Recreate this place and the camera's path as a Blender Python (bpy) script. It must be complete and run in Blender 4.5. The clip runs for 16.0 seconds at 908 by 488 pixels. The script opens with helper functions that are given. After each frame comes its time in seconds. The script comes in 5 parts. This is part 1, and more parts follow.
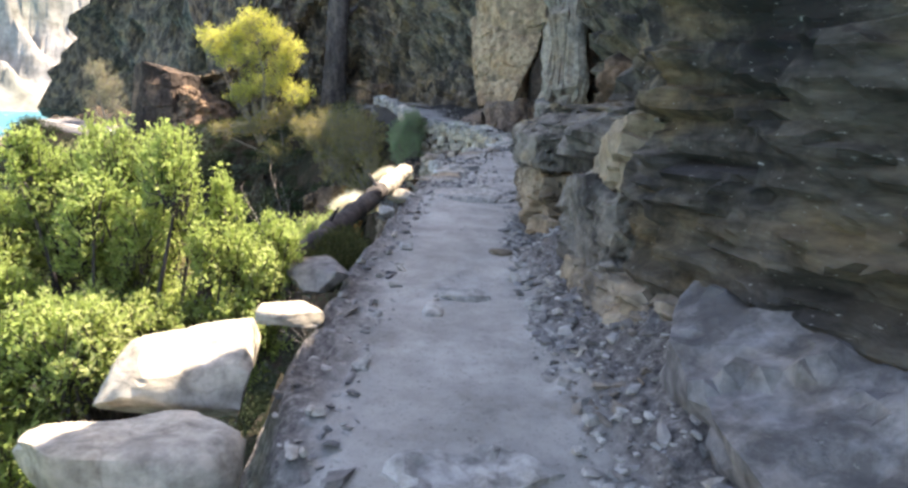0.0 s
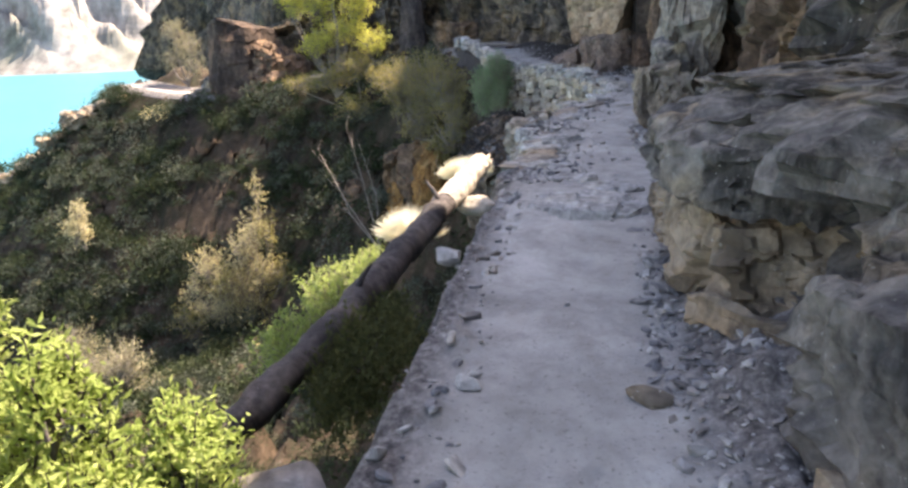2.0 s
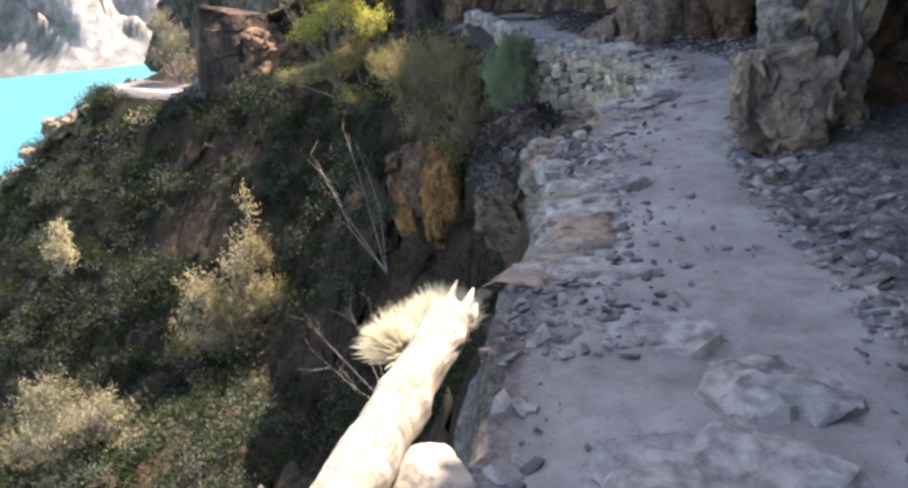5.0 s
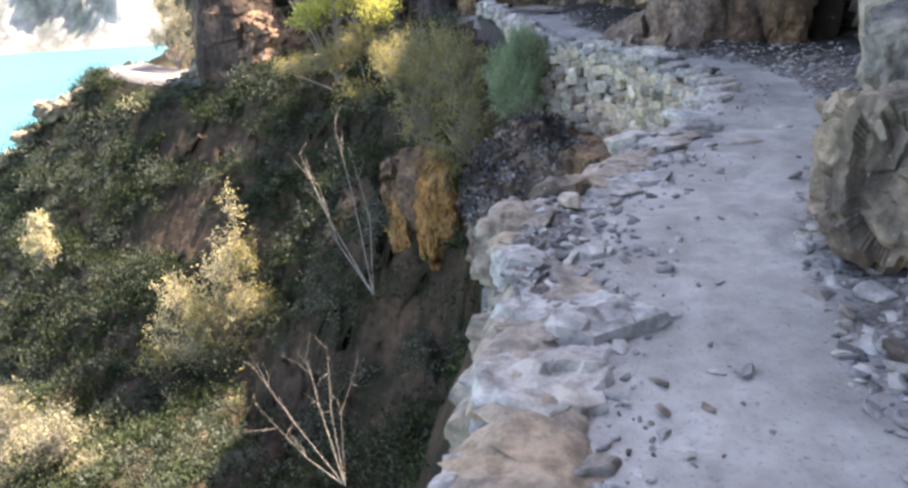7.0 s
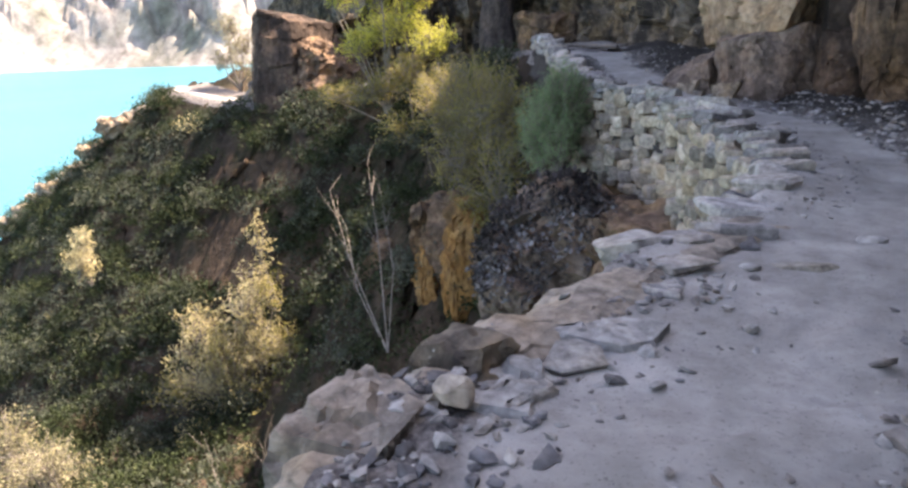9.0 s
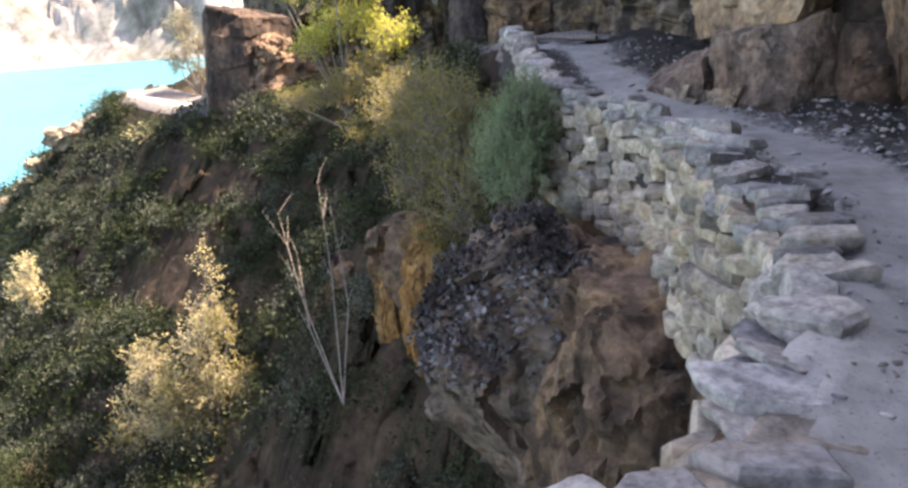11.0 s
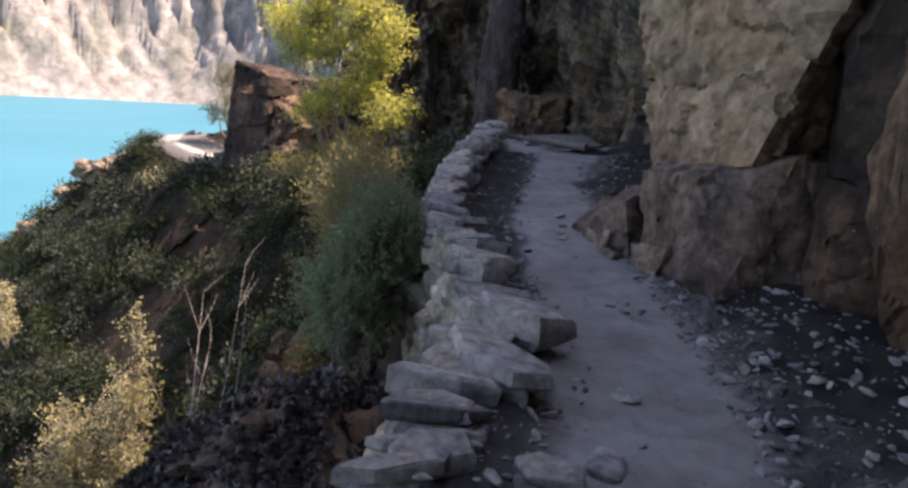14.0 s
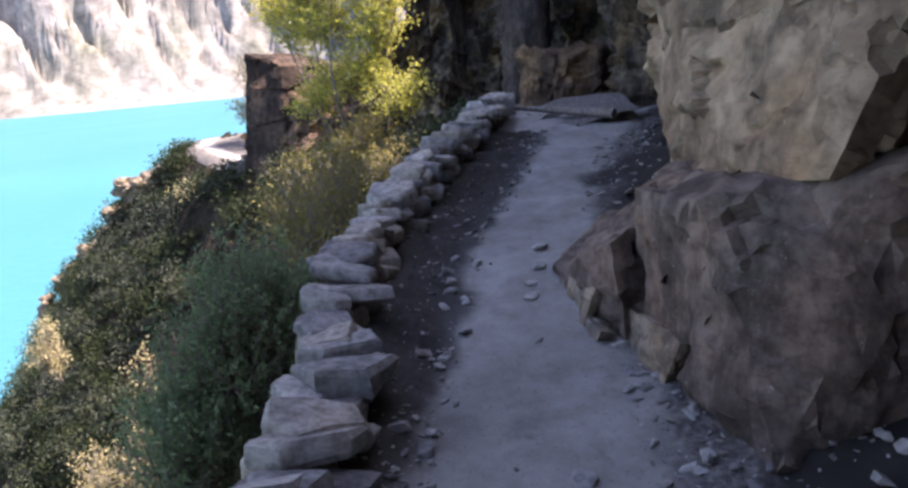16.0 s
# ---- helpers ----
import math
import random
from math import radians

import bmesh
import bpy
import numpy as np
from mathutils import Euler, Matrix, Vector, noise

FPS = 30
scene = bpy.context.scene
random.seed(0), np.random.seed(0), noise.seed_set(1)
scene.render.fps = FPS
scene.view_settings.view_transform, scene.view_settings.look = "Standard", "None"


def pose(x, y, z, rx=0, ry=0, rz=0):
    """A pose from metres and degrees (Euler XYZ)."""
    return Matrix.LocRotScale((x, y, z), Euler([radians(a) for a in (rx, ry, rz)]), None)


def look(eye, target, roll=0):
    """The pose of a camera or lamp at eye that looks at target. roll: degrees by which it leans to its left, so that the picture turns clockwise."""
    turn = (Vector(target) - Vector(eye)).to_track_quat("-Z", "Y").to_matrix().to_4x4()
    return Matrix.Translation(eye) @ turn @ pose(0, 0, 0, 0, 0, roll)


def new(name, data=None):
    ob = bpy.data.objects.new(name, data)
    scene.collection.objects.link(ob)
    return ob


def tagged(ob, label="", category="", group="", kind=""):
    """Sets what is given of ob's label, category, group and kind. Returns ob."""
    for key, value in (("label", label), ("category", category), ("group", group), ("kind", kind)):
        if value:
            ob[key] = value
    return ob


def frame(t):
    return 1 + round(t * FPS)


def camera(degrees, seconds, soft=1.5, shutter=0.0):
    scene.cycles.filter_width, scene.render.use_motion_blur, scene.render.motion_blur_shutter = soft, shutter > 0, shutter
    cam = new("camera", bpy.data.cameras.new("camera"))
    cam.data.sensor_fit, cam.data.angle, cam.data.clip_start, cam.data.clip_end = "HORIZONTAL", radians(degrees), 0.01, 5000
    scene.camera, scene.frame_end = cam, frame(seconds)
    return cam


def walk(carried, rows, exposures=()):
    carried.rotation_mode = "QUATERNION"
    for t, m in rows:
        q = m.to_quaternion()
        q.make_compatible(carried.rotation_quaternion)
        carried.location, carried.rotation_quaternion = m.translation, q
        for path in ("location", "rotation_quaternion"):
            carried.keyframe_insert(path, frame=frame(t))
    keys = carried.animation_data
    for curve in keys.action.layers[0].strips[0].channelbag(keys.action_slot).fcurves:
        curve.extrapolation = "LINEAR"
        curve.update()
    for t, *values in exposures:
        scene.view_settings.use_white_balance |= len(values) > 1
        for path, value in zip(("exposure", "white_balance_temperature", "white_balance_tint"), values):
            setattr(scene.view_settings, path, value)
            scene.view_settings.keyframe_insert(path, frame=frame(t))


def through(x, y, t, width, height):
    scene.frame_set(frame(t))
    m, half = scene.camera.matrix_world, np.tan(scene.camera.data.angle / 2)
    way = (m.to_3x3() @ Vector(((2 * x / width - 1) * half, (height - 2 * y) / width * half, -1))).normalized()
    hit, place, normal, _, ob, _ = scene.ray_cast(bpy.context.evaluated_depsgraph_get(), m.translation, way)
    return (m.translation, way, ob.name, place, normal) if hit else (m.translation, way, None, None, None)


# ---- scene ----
cam = camera(68.0, 16.0, soft=2.8)
PATH = [
    (0, (-0.003, 0.175, 1.386), (0.001, 2.138, 1.004), 1.8),
    (0.5, (-0.070, 0.669, 1.491), (-0.151, 2.633, 1.124), 0.8),
    (1, (-0.060, 1.271, 1.562), (-0.042, 3.209, 1.072), -3.9),
    (1.5, (-0.005, 1.894, 1.669), (-0.147, 3.838, 1.221), -3.7),
    (2, (-0.035, 2.506, 1.690), (-0.308, 4.405, 1.124), -2.4),
    (2.5, (0.050, 3.161, 1.702), (-0.355, 5.064, 1.240), -1.1),
    (3, (0.005, 3.750, 1.742), (-0.486, 5.638, 1.304), -1.9),
    (3.5, (-0.033, 4.286, 1.776), (-0.515, 6.171, 1.312), -5.8),
    (4, (-0.085, 4.875, 1.794), (-0.524, 6.740, 1.217), -4.1),
    (4.5, (-0.160, 5.451, 1.781), (-0.512, 7.300, 1.104), -5.6),
    (4.7, (-0.146, 5.716, 1.780), (-0.515, 7.578, 1.150), -6.2),
    (6.8, (0.120, 8.232, 1.759), (-0.283, 10.078, 1.102), -2.6),
    (7, (0.136, 8.402, 1.789), (-0.303, 10.240, 1.134), -4.2),
    (7.5, (0.310, 8.879, 1.768), (-0.392, 10.653, 1.165), 0.3),
    (8, (0.491, 9.412, 1.745), (0.031, 11.264, 1.145), -0.4),
    (8.5, (0.604, 9.920, 1.749), (0.044, 11.778, 1.265), -1.9),
    (9, (0.648, 10.465, 1.779), (-0.008, 12.267, 1.214), -2.1),
    (9.2, (0.611, 10.644, 1.771), (-0.038, 12.459, 1.237), 0.2),
    (11.3, (0.658, 13.064, 2.069), (0.010, 14.852, 1.451), -4.6),
    (11.5, (0.734, 13.307, 2.060), (0.114, 15.127, 1.510), -3.6),
    (12, (0.967, 13.778, 2.089), (0.514, 15.646, 1.534), -7.0),
    (12.5, (1.377, 14.281, 2.143), (0.899, 16.138, 1.577), -2.9),
    (13, (1.668, 14.809, 2.179), (0.995, 16.615, 1.644), -2.2),
    (13.5, (1.967, 15.386, 2.206), (1.085, 17.121, 1.747), -0.2),
    (14, (2.142, 16.010, 2.132), (1.243, 17.753, 1.740), 3.2),
    (14.5, (2.245, 16.733, 2.281), (1.291, 18.461, 1.955), -1.6),
    (15, (2.276, 17.375, 2.328), (1.211, 19.020, 1.926), -2.2),
    (15.5, (2.178, 18.069, 2.313), (1.198, 19.730, 1.783), -3.6),
    (16, (2.015, 18.805, 2.347), (0.898, 20.386, 1.845), -5.0),
]
walk(cam, [(t, look(eye, target, roll)) for t, eye, target, roll in PATH],
     exposures=[(0, 2.40, 7800, 15), (0.5, 2.03, 7800, 15), (1.5, 2.47, 8100, 20), (2, 2.30, 8000, 20), (2.5, 2.27, 8000, 23), (3, 1.95, 8000, 25), (4, 1.91, 7800, 22), (4.7, 1.98, 7600, 21), (7, 2.78, 7800, 19), (7.5, 1.90, 7800, 24), (8, 1.95, 7800, 18), (8.5, 2.98, 8000, 21), (9, 2.39, 8200, 23), (11.5, 2.68, 8400, 24), (12.5, 2.90, 8500, 24), (13, 2.87, 8400, 23), (13.5, 2.38, 7700, 26), (14, 1.48, 7800, 27), (14.5, 1.98, 7600, 28), (15, 1.81, 7300, 29), (15.5, 2.25, 7200, 29), (16, 1.88, 7100, 28)])

# ---- light: a high sun beyond the cliff, and clear mountain sky ----
SUN_AZ, SUN_EL = 45.0, 58.0          # degrees right of straight ahead, degrees up
world = bpy.data.worlds.new("sky")
scene.world = world
world.use_nodes = True
wn = world.node_tree
sky = wn.nodes.new("ShaderNodeTexSky")
sky.sky_type = "NISHITA"
sky.sun_disc = False
sky.sun_elevation = radians(SUN_EL)
sky.sun_rotation = radians(SUN_AZ)
sky.altitude = 800
sky.dust_density = 2.0
wn.links.new(sky.outputs[0], wn.nodes["Background"].inputs[0])
wn.nodes["Background"].inputs[1].default_value = 0.15
sun_data = bpy.data.lights.new("sun", "SUN")
sun_data.energy, sun_data.angle, sun_data.color = 5.0, radians(0.55), (1.0, 0.95, 0.86)
sun_to = Vector((math.sin(radians(SUN_AZ)) * math.cos(radians(SUN_EL)), math.cos(radians(SUN_AZ)) * math.cos(radians(SUN_EL)), math.sin(radians(SUN_EL))))
sun = new("sun", sun_data)
sun.rotation_euler = sun_to.to_track_quat("Z", "Y").to_euler()
sun.location = (0, 0, 60)


# ---- numeric noise ----
def rnd3(i, j, k, seed=0):
    """A repeatable number from 0 to 1 for each lattice cell."""
    with np.errstate(over="ignore"):
        h = (i.astype(np.int64) * 374761393 + j.astype(np.int64) * 668265263 + k.astype(np.int64) * 2147483647 + seed * 974711 + 12345) & 0x7FFFFFFF
        h = ((h ^ (h >> 13)) * 1274126177) & 0x7FFFFFFF
        h = ((h ^ (h >> 16)) * 1103515245) & 0x7FFFFFFF
    return ((h >> 7) & 0xFFFF) / 65535.0


def vnoise(p, seed=0):
    c = np.floor(p).astype(np.int64)
    f = p - c
    f = f * f * (3 - 2 * f)
    out = 0
    for a in (0, 1):
        for b in (0, 1):
            for d in (0, 1):
                w = (f[:, 0] if a else 1 - f[:, 0]) * (f[:, 1] if b else 1 - f[:, 1]) * (f[:, 2] if d else 1 - f[:, 2])
                out = out + w * rnd3(c[:, 0] + a, c[:, 1] + b, c[:, 2] + d, seed)
    return out * 2 - 1


def fbm(p, octaves=4, seed=0, gain=0.5):
    out, amp = 0, 1.0
    for o in range(octaves):
        out = out + amp * vnoise(p, seed + o * 7)
        p, amp = p * 2.03 + 11.7, amp * gain
    return out


def chunk(p, seed=0, tilt=0.5):
    """Broken rock: every irregular cell has its own height and its own tilt."""
    c = np.floor(p).astype(np.int64)
    best = np.full(len(p), 9e9)
    val = np.zeros(len(p))
    for a in (-1, 0, 1):
        for b in (-1, 0, 1):
            for d in (-1, 0, 1):
                i, j, k = c[:, 0] + a, c[:, 1] + b, c[:, 2] + d
                q = np.stack([i + rnd3(i, j, k, seed), j + rnd3(i, j, k, seed + 1), k + rnd3(i, j, k, seed + 2)], 1)
                v = p - q
                dist = (v * v).sum(1)
                tl = np.stack([rnd3(i, j, k, seed + 4), rnd3(i, j, k, seed + 5), rnd3(i, j, k, seed + 6)], 1) - 0.5
                h = rnd3(i, j, k, seed + 3) * 2 - 1 + 2 * tilt * (tl * v).sum(1)
                near = dist < best
                best = np.where(near, dist, best)
                val = np.where(near, h, val)
    return val


def smooth(a, b, x):
    t = np.clip((x - a) / (b - a), 0, 1)
    return t * t * (3 - 2 * t)


# ---- materials ----
def nodes_of(name):
    m = bpy.data.materials.new(name)
    m.use_nodes = True
    t = m.node_tree
    return m, t, t.nodes["Principled BSDF"]


def add(t, kind, **inputs):
    n = t.nodes.new("ShaderNode" + kind)
    for key, v in inputs.items():
        n.inputs[key.replace("_", " ")].default_value = v
    return n


def ramp(t, source, stops):
    r = t.nodes.new("ShaderNodeValToRGB")
    while len(r.color_ramp.elements) < len(stops):
        r.color_ramp.elements.new(0.5)
    for e, (pos, col) in zip(r.color_ramp.elements, stops):
        e.position = pos
        e.color = (*col, 1) if len(col) == 3 else col
    t.links.new(source, r.inputs[0])
    return r.outputs[0]


def mixc(t, fac, a, b, mode="MIX"):
    n = t.nodes.new("ShaderNodeMix")
    n.data_type, n.blend_type = "RGBA", mode
    for sock, v in ((n.inputs[0], fac), (n.inputs[6], a), (n.inputs[7], b)):
        if isinstance(v, (int, float)):
            sock.default_value = v
        elif isinstance(v, tuple):
            sock.default_value = (*v, 1)
        else:
            t.links.new(v, sock)
    return n.outputs[2]


def coords(t, scale=(1, 1, 1), vary=True):
    tc = t.nodes.new("ShaderNodeNewGeometry")
    mp = t.nodes.new("ShaderNodeMapping")
    mp.inputs["Scale"].default_value = scale
    t.links.new(tc.outputs["Position"], mp.inputs[0])
    if vary:
        oi = t.nodes.new("ShaderNodeObjectInfo")
        mul = t.nodes.new("ShaderNodeMath")
        mul.operation = "MULTIPLY"
        mul.inputs[1].default_value = 37.0
        t.links.new(oi.outputs["Random"], mul.inputs[0])
        t.links.new(mul.outputs[0], mp.inputs["Location"])
    return mp.outputs[0]


def noise_of(t, vec, scale, detail=6, rough=0.6):
    n = add(t, "TexNoise", Scale=scale, Detail=detail, Roughness=rough)
    t.links.new(vec, n.inputs["Vector"])
    return n.outputs["Fac"]


def add_noise_colour(t, vec, scale):
    n = add(t, "TexNoise", Scale=scale, Detail=3, Roughness=0.5)
    t.links.new(vec, n.inputs["Vector"])
    return n.outputs["Color"]


def rock_mat(name, c1, c2, c3, stain=0.5, stain_col=(0.035, 0.033, 0.03), speck=0.3, size=1.0, rough=0.9, bump=0.6, stretch=1.0, vary=True, each=0.0):
    """Weathered rock: three mineral tones, dark streaks of lichen, pale flecks, layered grain."""
    m, t, bs = nodes_of(name)
    v = coords(t, (1, 1, stretch), vary)
    vs = coords(t, (1, 1, 0.35), vary)
    big = noise_of(t, v, 0.9 / size, 5, 0.55)
    base = ramp(t, big, [(0.32, c1), (0.5, c2), (0.68, c3)])
    mid = noise_of(t, v, 5.0 / size, 8, 0.65)
    base = mixc(t, 0.8, base, ramp(t, mid, [(0.34, (0.3, 0.3, 0.3)), (0.62, (1.0, 1.0, 1.0))]), "MULTIPLY")
    crack = add(t, "TexVoronoi", Scale=1.1 / size)
    crack.feature = "DISTANCE_TO_EDGE"
    wob = mixc(t, 0.25, v, add_noise_colour(t, v, 3.0 / size), "ADD")
    t.links.new(wob, crack.inputs["Vector"])
    seam = ramp(t, crack.outputs["Distance"], [(0.0, (0.35, 0.33, 0.32)), (0.035, (1, 1, 1))])
    base = mixc(t, 0.3 if stain > 0 else 0.0, base, seam, "MULTIPLY")
    dark = ramp(t, noise_of(t, vs, 1.3 / size, 7, 0.7), [(0.62 - stain * 0.25, (0, 0, 0)), (0.7 - stain * 0.2, (1, 1, 1))])
    mulf = t.nodes.new("ShaderNodeMath")
    mulf.operation = "MULTIPLY"
    mulf.inputs[1].default_value = min(0.85, stain + 0.2) if stain > 0 else 0.0
    t.links.new(dark, mulf.inputs[0])
    base = mixc(t, mulf.outputs[0], base, stain_col)
    fleck = ramp(t, noise_of(t, v, 16.0 / size, 4, 0.6), [(0.66, (0, 0, 0)), (0.72, (speck, speck, speck))])
    base = mixc(t, fleck, base, (0.5, 0.49, 0.45))
    if each:
        # no two stones of one quarry have the same tone
        oi = t.nodes.new("ShaderNodeObjectInfo")
        base = mixc(t, each, base, ramp(t, oi.outputs["Random"], [(0.0, (0.42, 0.41, 0.42)), (0.35, (0.8, 0.79, 0.8)), (0.6, (1.0, 0.96, 0.9)), (0.8, (0.85, 0.8, 0.7)), (1.0, (1.3, 1.3, 1.3))]), "MULTIPLY")
    t.links.new(base, bs.inputs["Base Color"])
    bs.inputs["Roughness"].default_value = rough
    bs.inputs["Specular IOR Level"].default_value = 0.12
    fine = noise_of(t, coords(t, (1, 1, 2.2 * stretch), vary), 9.0 / size, 10, 0.7)
    b = add(t, "Bump", Strength=bump, Distance=0.06 * size)
    t.links.new(fine, b.inputs["Height"])
    t.links.new(b.outputs[0], bs.inputs["Normal"])
    return m


def leaf_mat(name, a, b, c, through=0.45, rough=0.55):
    m, t, bs = nodes_of(name)
    g = t.nodes.new("ShaderNodeNewGeometry")
    patch = noise_of(t, g.outputs["Position"], 0.9, 3, 0.5)
    mixed = t.nodes.new("ShaderNodeMath")
    mixed.operation = "MULTIPLY_ADD"
    t.links.new(patch, mixed.inputs[0])
    mixed.inputs[1].default_value = 1.5
    half = t.nodes.new("ShaderNodeMath")
    half.operation = "MULTIPLY_ADD"
    t.links.new(g.outputs["Random Per Island"], half.inputs[0])
    half.inputs[1].default_value, half.inputs[2].default_value = 0.5, -0.5
    t.links.new(half.outputs[0], mixed.inputs[2])
    col = ramp(t, mixed.outputs[0], [(0.0, a), (0.55, b), (1.0, c)])
    t.links.new(col, bs.inputs["Base Color"])
    bs.inputs["Roughness"].default_value = rough
    bs.inputs["Specular IOR Level"].default_value = 0.08
    tr = t.nodes.new("ShaderNodeBsdfTranslucent")
    t.links.new(col, tr.inputs[0])
    mx = t.nodes.new("ShaderNodeMixShader")
    mx.inputs[0].default_value = through
    t.links.new(bs.outputs[0], mx.inputs[1])
    t.links.new(tr.outputs[0], mx.inputs[2])
    t.links.new(mx.outputs[0], t.nodes["Material Output"].inputs[0])
    return m


CLIFF = rock_mat("cliff_rock", (0.12, 0.11, 0.1), (0.24, 0.2, 0.155), (0.34, 0.25, 0.145), 0.66, (0.035, 0.033, 0.032), speck=0.8, size=0.7)
LEDGE = rock_mat("ledge_rock", (0.16, 0.153, 0.15), (0.31, 0.28, 0.245), (0.42, 0.315, 0.19), 0.6, (0.028, 0.027, 0.026), speck=0.6, size=0.45, bump=1.0)
TAN = rock_mat("tan_rock", (0.24, 0.21, 0.18), (0.4, 0.325, 0.24), (0.38, 0.265, 0.155), 0.52, (0.06, 0.05, 0.042), 0.4, size=0.6)
BROWN = rock_mat("brown_rock", (0.1, 0.072, 0.055), (0.2, 0.135, 0.095), (0.28, 0.18, 0.1), 0.55, (0.03, 0.025, 0.022), 0.3, size=0.6)
PALE = rock_mat("pale_limestone", (0.3, 0.292, 0.28), (0.43, 0.42, 0.405), (0.45, 0.415, 0.36), 0.18, (0.2, 0.19, 0.18), 0.2, size=0.4, bump=0.5)
COPING = rock_mat("coping_limestone", (0.32, 0.32, 0.325), (0.49, 0.48, 0.475), (0.47, 0.43, 0.38), 0.25, (0.14, 0.13, 0.125), 0.25, size=0.3, bump=1.0, each=0.9)
WHITE = rock_mat("white_boulder", (0.44, 0.41, 0.36), (0.54, 0.49, 0.42), (0.48, 0.41, 0.32), 0.3, (0.24, 0.22, 0.2), 0.3, size=0.4, bump=0.6)
SAND = rock_mat("sand_rock", (0.31, 0.215, 0.145), (0.48, 0.35, 0.235), (0.44, 0.28, 0.16), 0.4, (0.06, 0.048, 0.04), 0.4, size=0.8)
WARM = rock_mat("warm_rock", (0.15, 0.118, 0.1), (0.25, 0.195, 0.16), (0.27, 0.185, 0.135), 0.5, (0.045, 0.036, 0.03), 0.35, size=0.5)
SLAB = rock_mat("grey_slab", (0.19, 0.19, 0.2), (0.29, 0.285, 0.29), (0.3, 0.255, 0.215), 0.5, (0.07, 0.068, 0.068), 0.3, size=0.6)
OCHRE = rock_mat("ochre_rock", (0.2, 0.1, 0.04), (0.33, 0.17, 0.06), (0.36, 0.22, 0.1), 0.45, (0.06, 0.045, 0.03), 0.1, size=0.8)
BLACKROCK = rock_mat("lichened_cliff", (0.1, 0.094, 0.088), (0.21, 0.18, 0.14), (0.32, 0.23, 0.13), 0.66, (0.022, 0.021, 0.02), speck=0.9, size=0.7)
STRATA = rock_mat("layered_dark_cliff", (0.085, 0.08, 0.078), (0.17, 0.15, 0.125), (0.27, 0.2, 0.115), 0.6, (0.03, 0.03, 0.031), speck=1.0, size=0.8, stretch=3.6, bump=0.9)
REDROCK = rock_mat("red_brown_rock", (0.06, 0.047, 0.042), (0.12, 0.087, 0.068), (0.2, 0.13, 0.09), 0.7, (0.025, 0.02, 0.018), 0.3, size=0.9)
LIPROCK = rock_mat("lip_rock", (0.24, 0.215, 0.19), (0.38, 0.33, 0.275), (0.4, 0.31, 0.22), 0.34, (0.09, 0.08, 0.072), 0.3, size=0.4)
LICHEN = rock_mat("lichened_limestone", (0.42, 0.375, 0.325), (0.54, 0.48, 0.405), (0.46, 0.37, 0.27), 0.3, (0.12, 0.11, 0.1), 0.3, size=0.35, bump=0.5, each=0.8)
# dark slope earth, lowered further to carry the slope's deep shade
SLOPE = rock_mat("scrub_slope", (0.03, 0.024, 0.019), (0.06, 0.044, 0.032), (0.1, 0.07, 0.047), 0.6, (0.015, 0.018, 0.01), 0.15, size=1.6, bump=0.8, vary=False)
MOUNTAIN = rock_mat("mountain_rock", (0.27, 0.262, 0.258), (0.355, 0.33, 0.305), (0.18, 0.185, 0.15), 0.42, (0.13, 0.135, 0.125), 0.3, size=110.0, bump=0.4, vary=False)
# pale wood of the log's far end, brightened to carry the sun on it
WOOD = rock_mat("sunlit_wood", (0.36, 0.33, 0.29), (0.47, 0.43, 0.37), (0.38, 0.32, 0.25), 0.5, (0.2, 0.17, 0.14), 0.1, size=0.25, stretch=0.3)
BARK = rock_mat("bark", (0.055, 0.05, 0.05), (0.1, 0.088, 0.086), (0.16, 0.135, 0.12), 0.4, (0.03, 0.028, 0.028), 0.25, size=0.25, stretch=0.3)
TWIG = rock_mat("dry_twig", (0.2, 0.18, 0.16), (0.28, 0.25, 0.22), (0.2, 0.17, 0.14), 0.0, speck=0.0, size=0.2, bump=0.2)
JUNIPER = leaf_mat("juniper_green", (0.17, 0.24, 0.06), (0.31, 0.39, 0.12), (0.5, 0.53, 0.25), 0.5)
YELLOW = leaf_mat("yellow_leaf", (0.34, 0.36, 0.07), (0.5, 0.5, 0.11), (0.62, 0.57, 0.2), 0.55)
GOLD = leaf_mat("gold_leaf", (0.38, 0.33, 0.16), (0.52, 0.46, 0.25), (0.64, 0.59, 0.4), 0.45)
STRAWLEAF = leaf_mat("straw_green_leaf", (0.18, 0.17, 0.09), (0.28, 0.26, 0.155), (0.4, 0.38, 0.25), 0.35)
DRY_OLIVE = leaf_mat("dry_olive_leaf", (0.13, 0.13, 0.045), (0.25, 0.225, 0.08), (0.42, 0.35, 0.14), 0.4)
OLIVE = leaf_mat("olive_leaf", (0.045, 0.055, 0.023), (0.1, 0.11, 0.043), (0.2, 0.185, 0.085), 0.35)
# dark scrub green that also holds part of the slope's shade
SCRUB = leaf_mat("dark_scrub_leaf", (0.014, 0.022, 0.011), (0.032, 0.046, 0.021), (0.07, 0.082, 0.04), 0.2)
PALE_SCRUB = leaf_mat("pale_scrub_leaf", (0.05, 0.062, 0.046), (0.082, 0.096, 0.073), (0.135, 0.143, 0.107), 0.25)
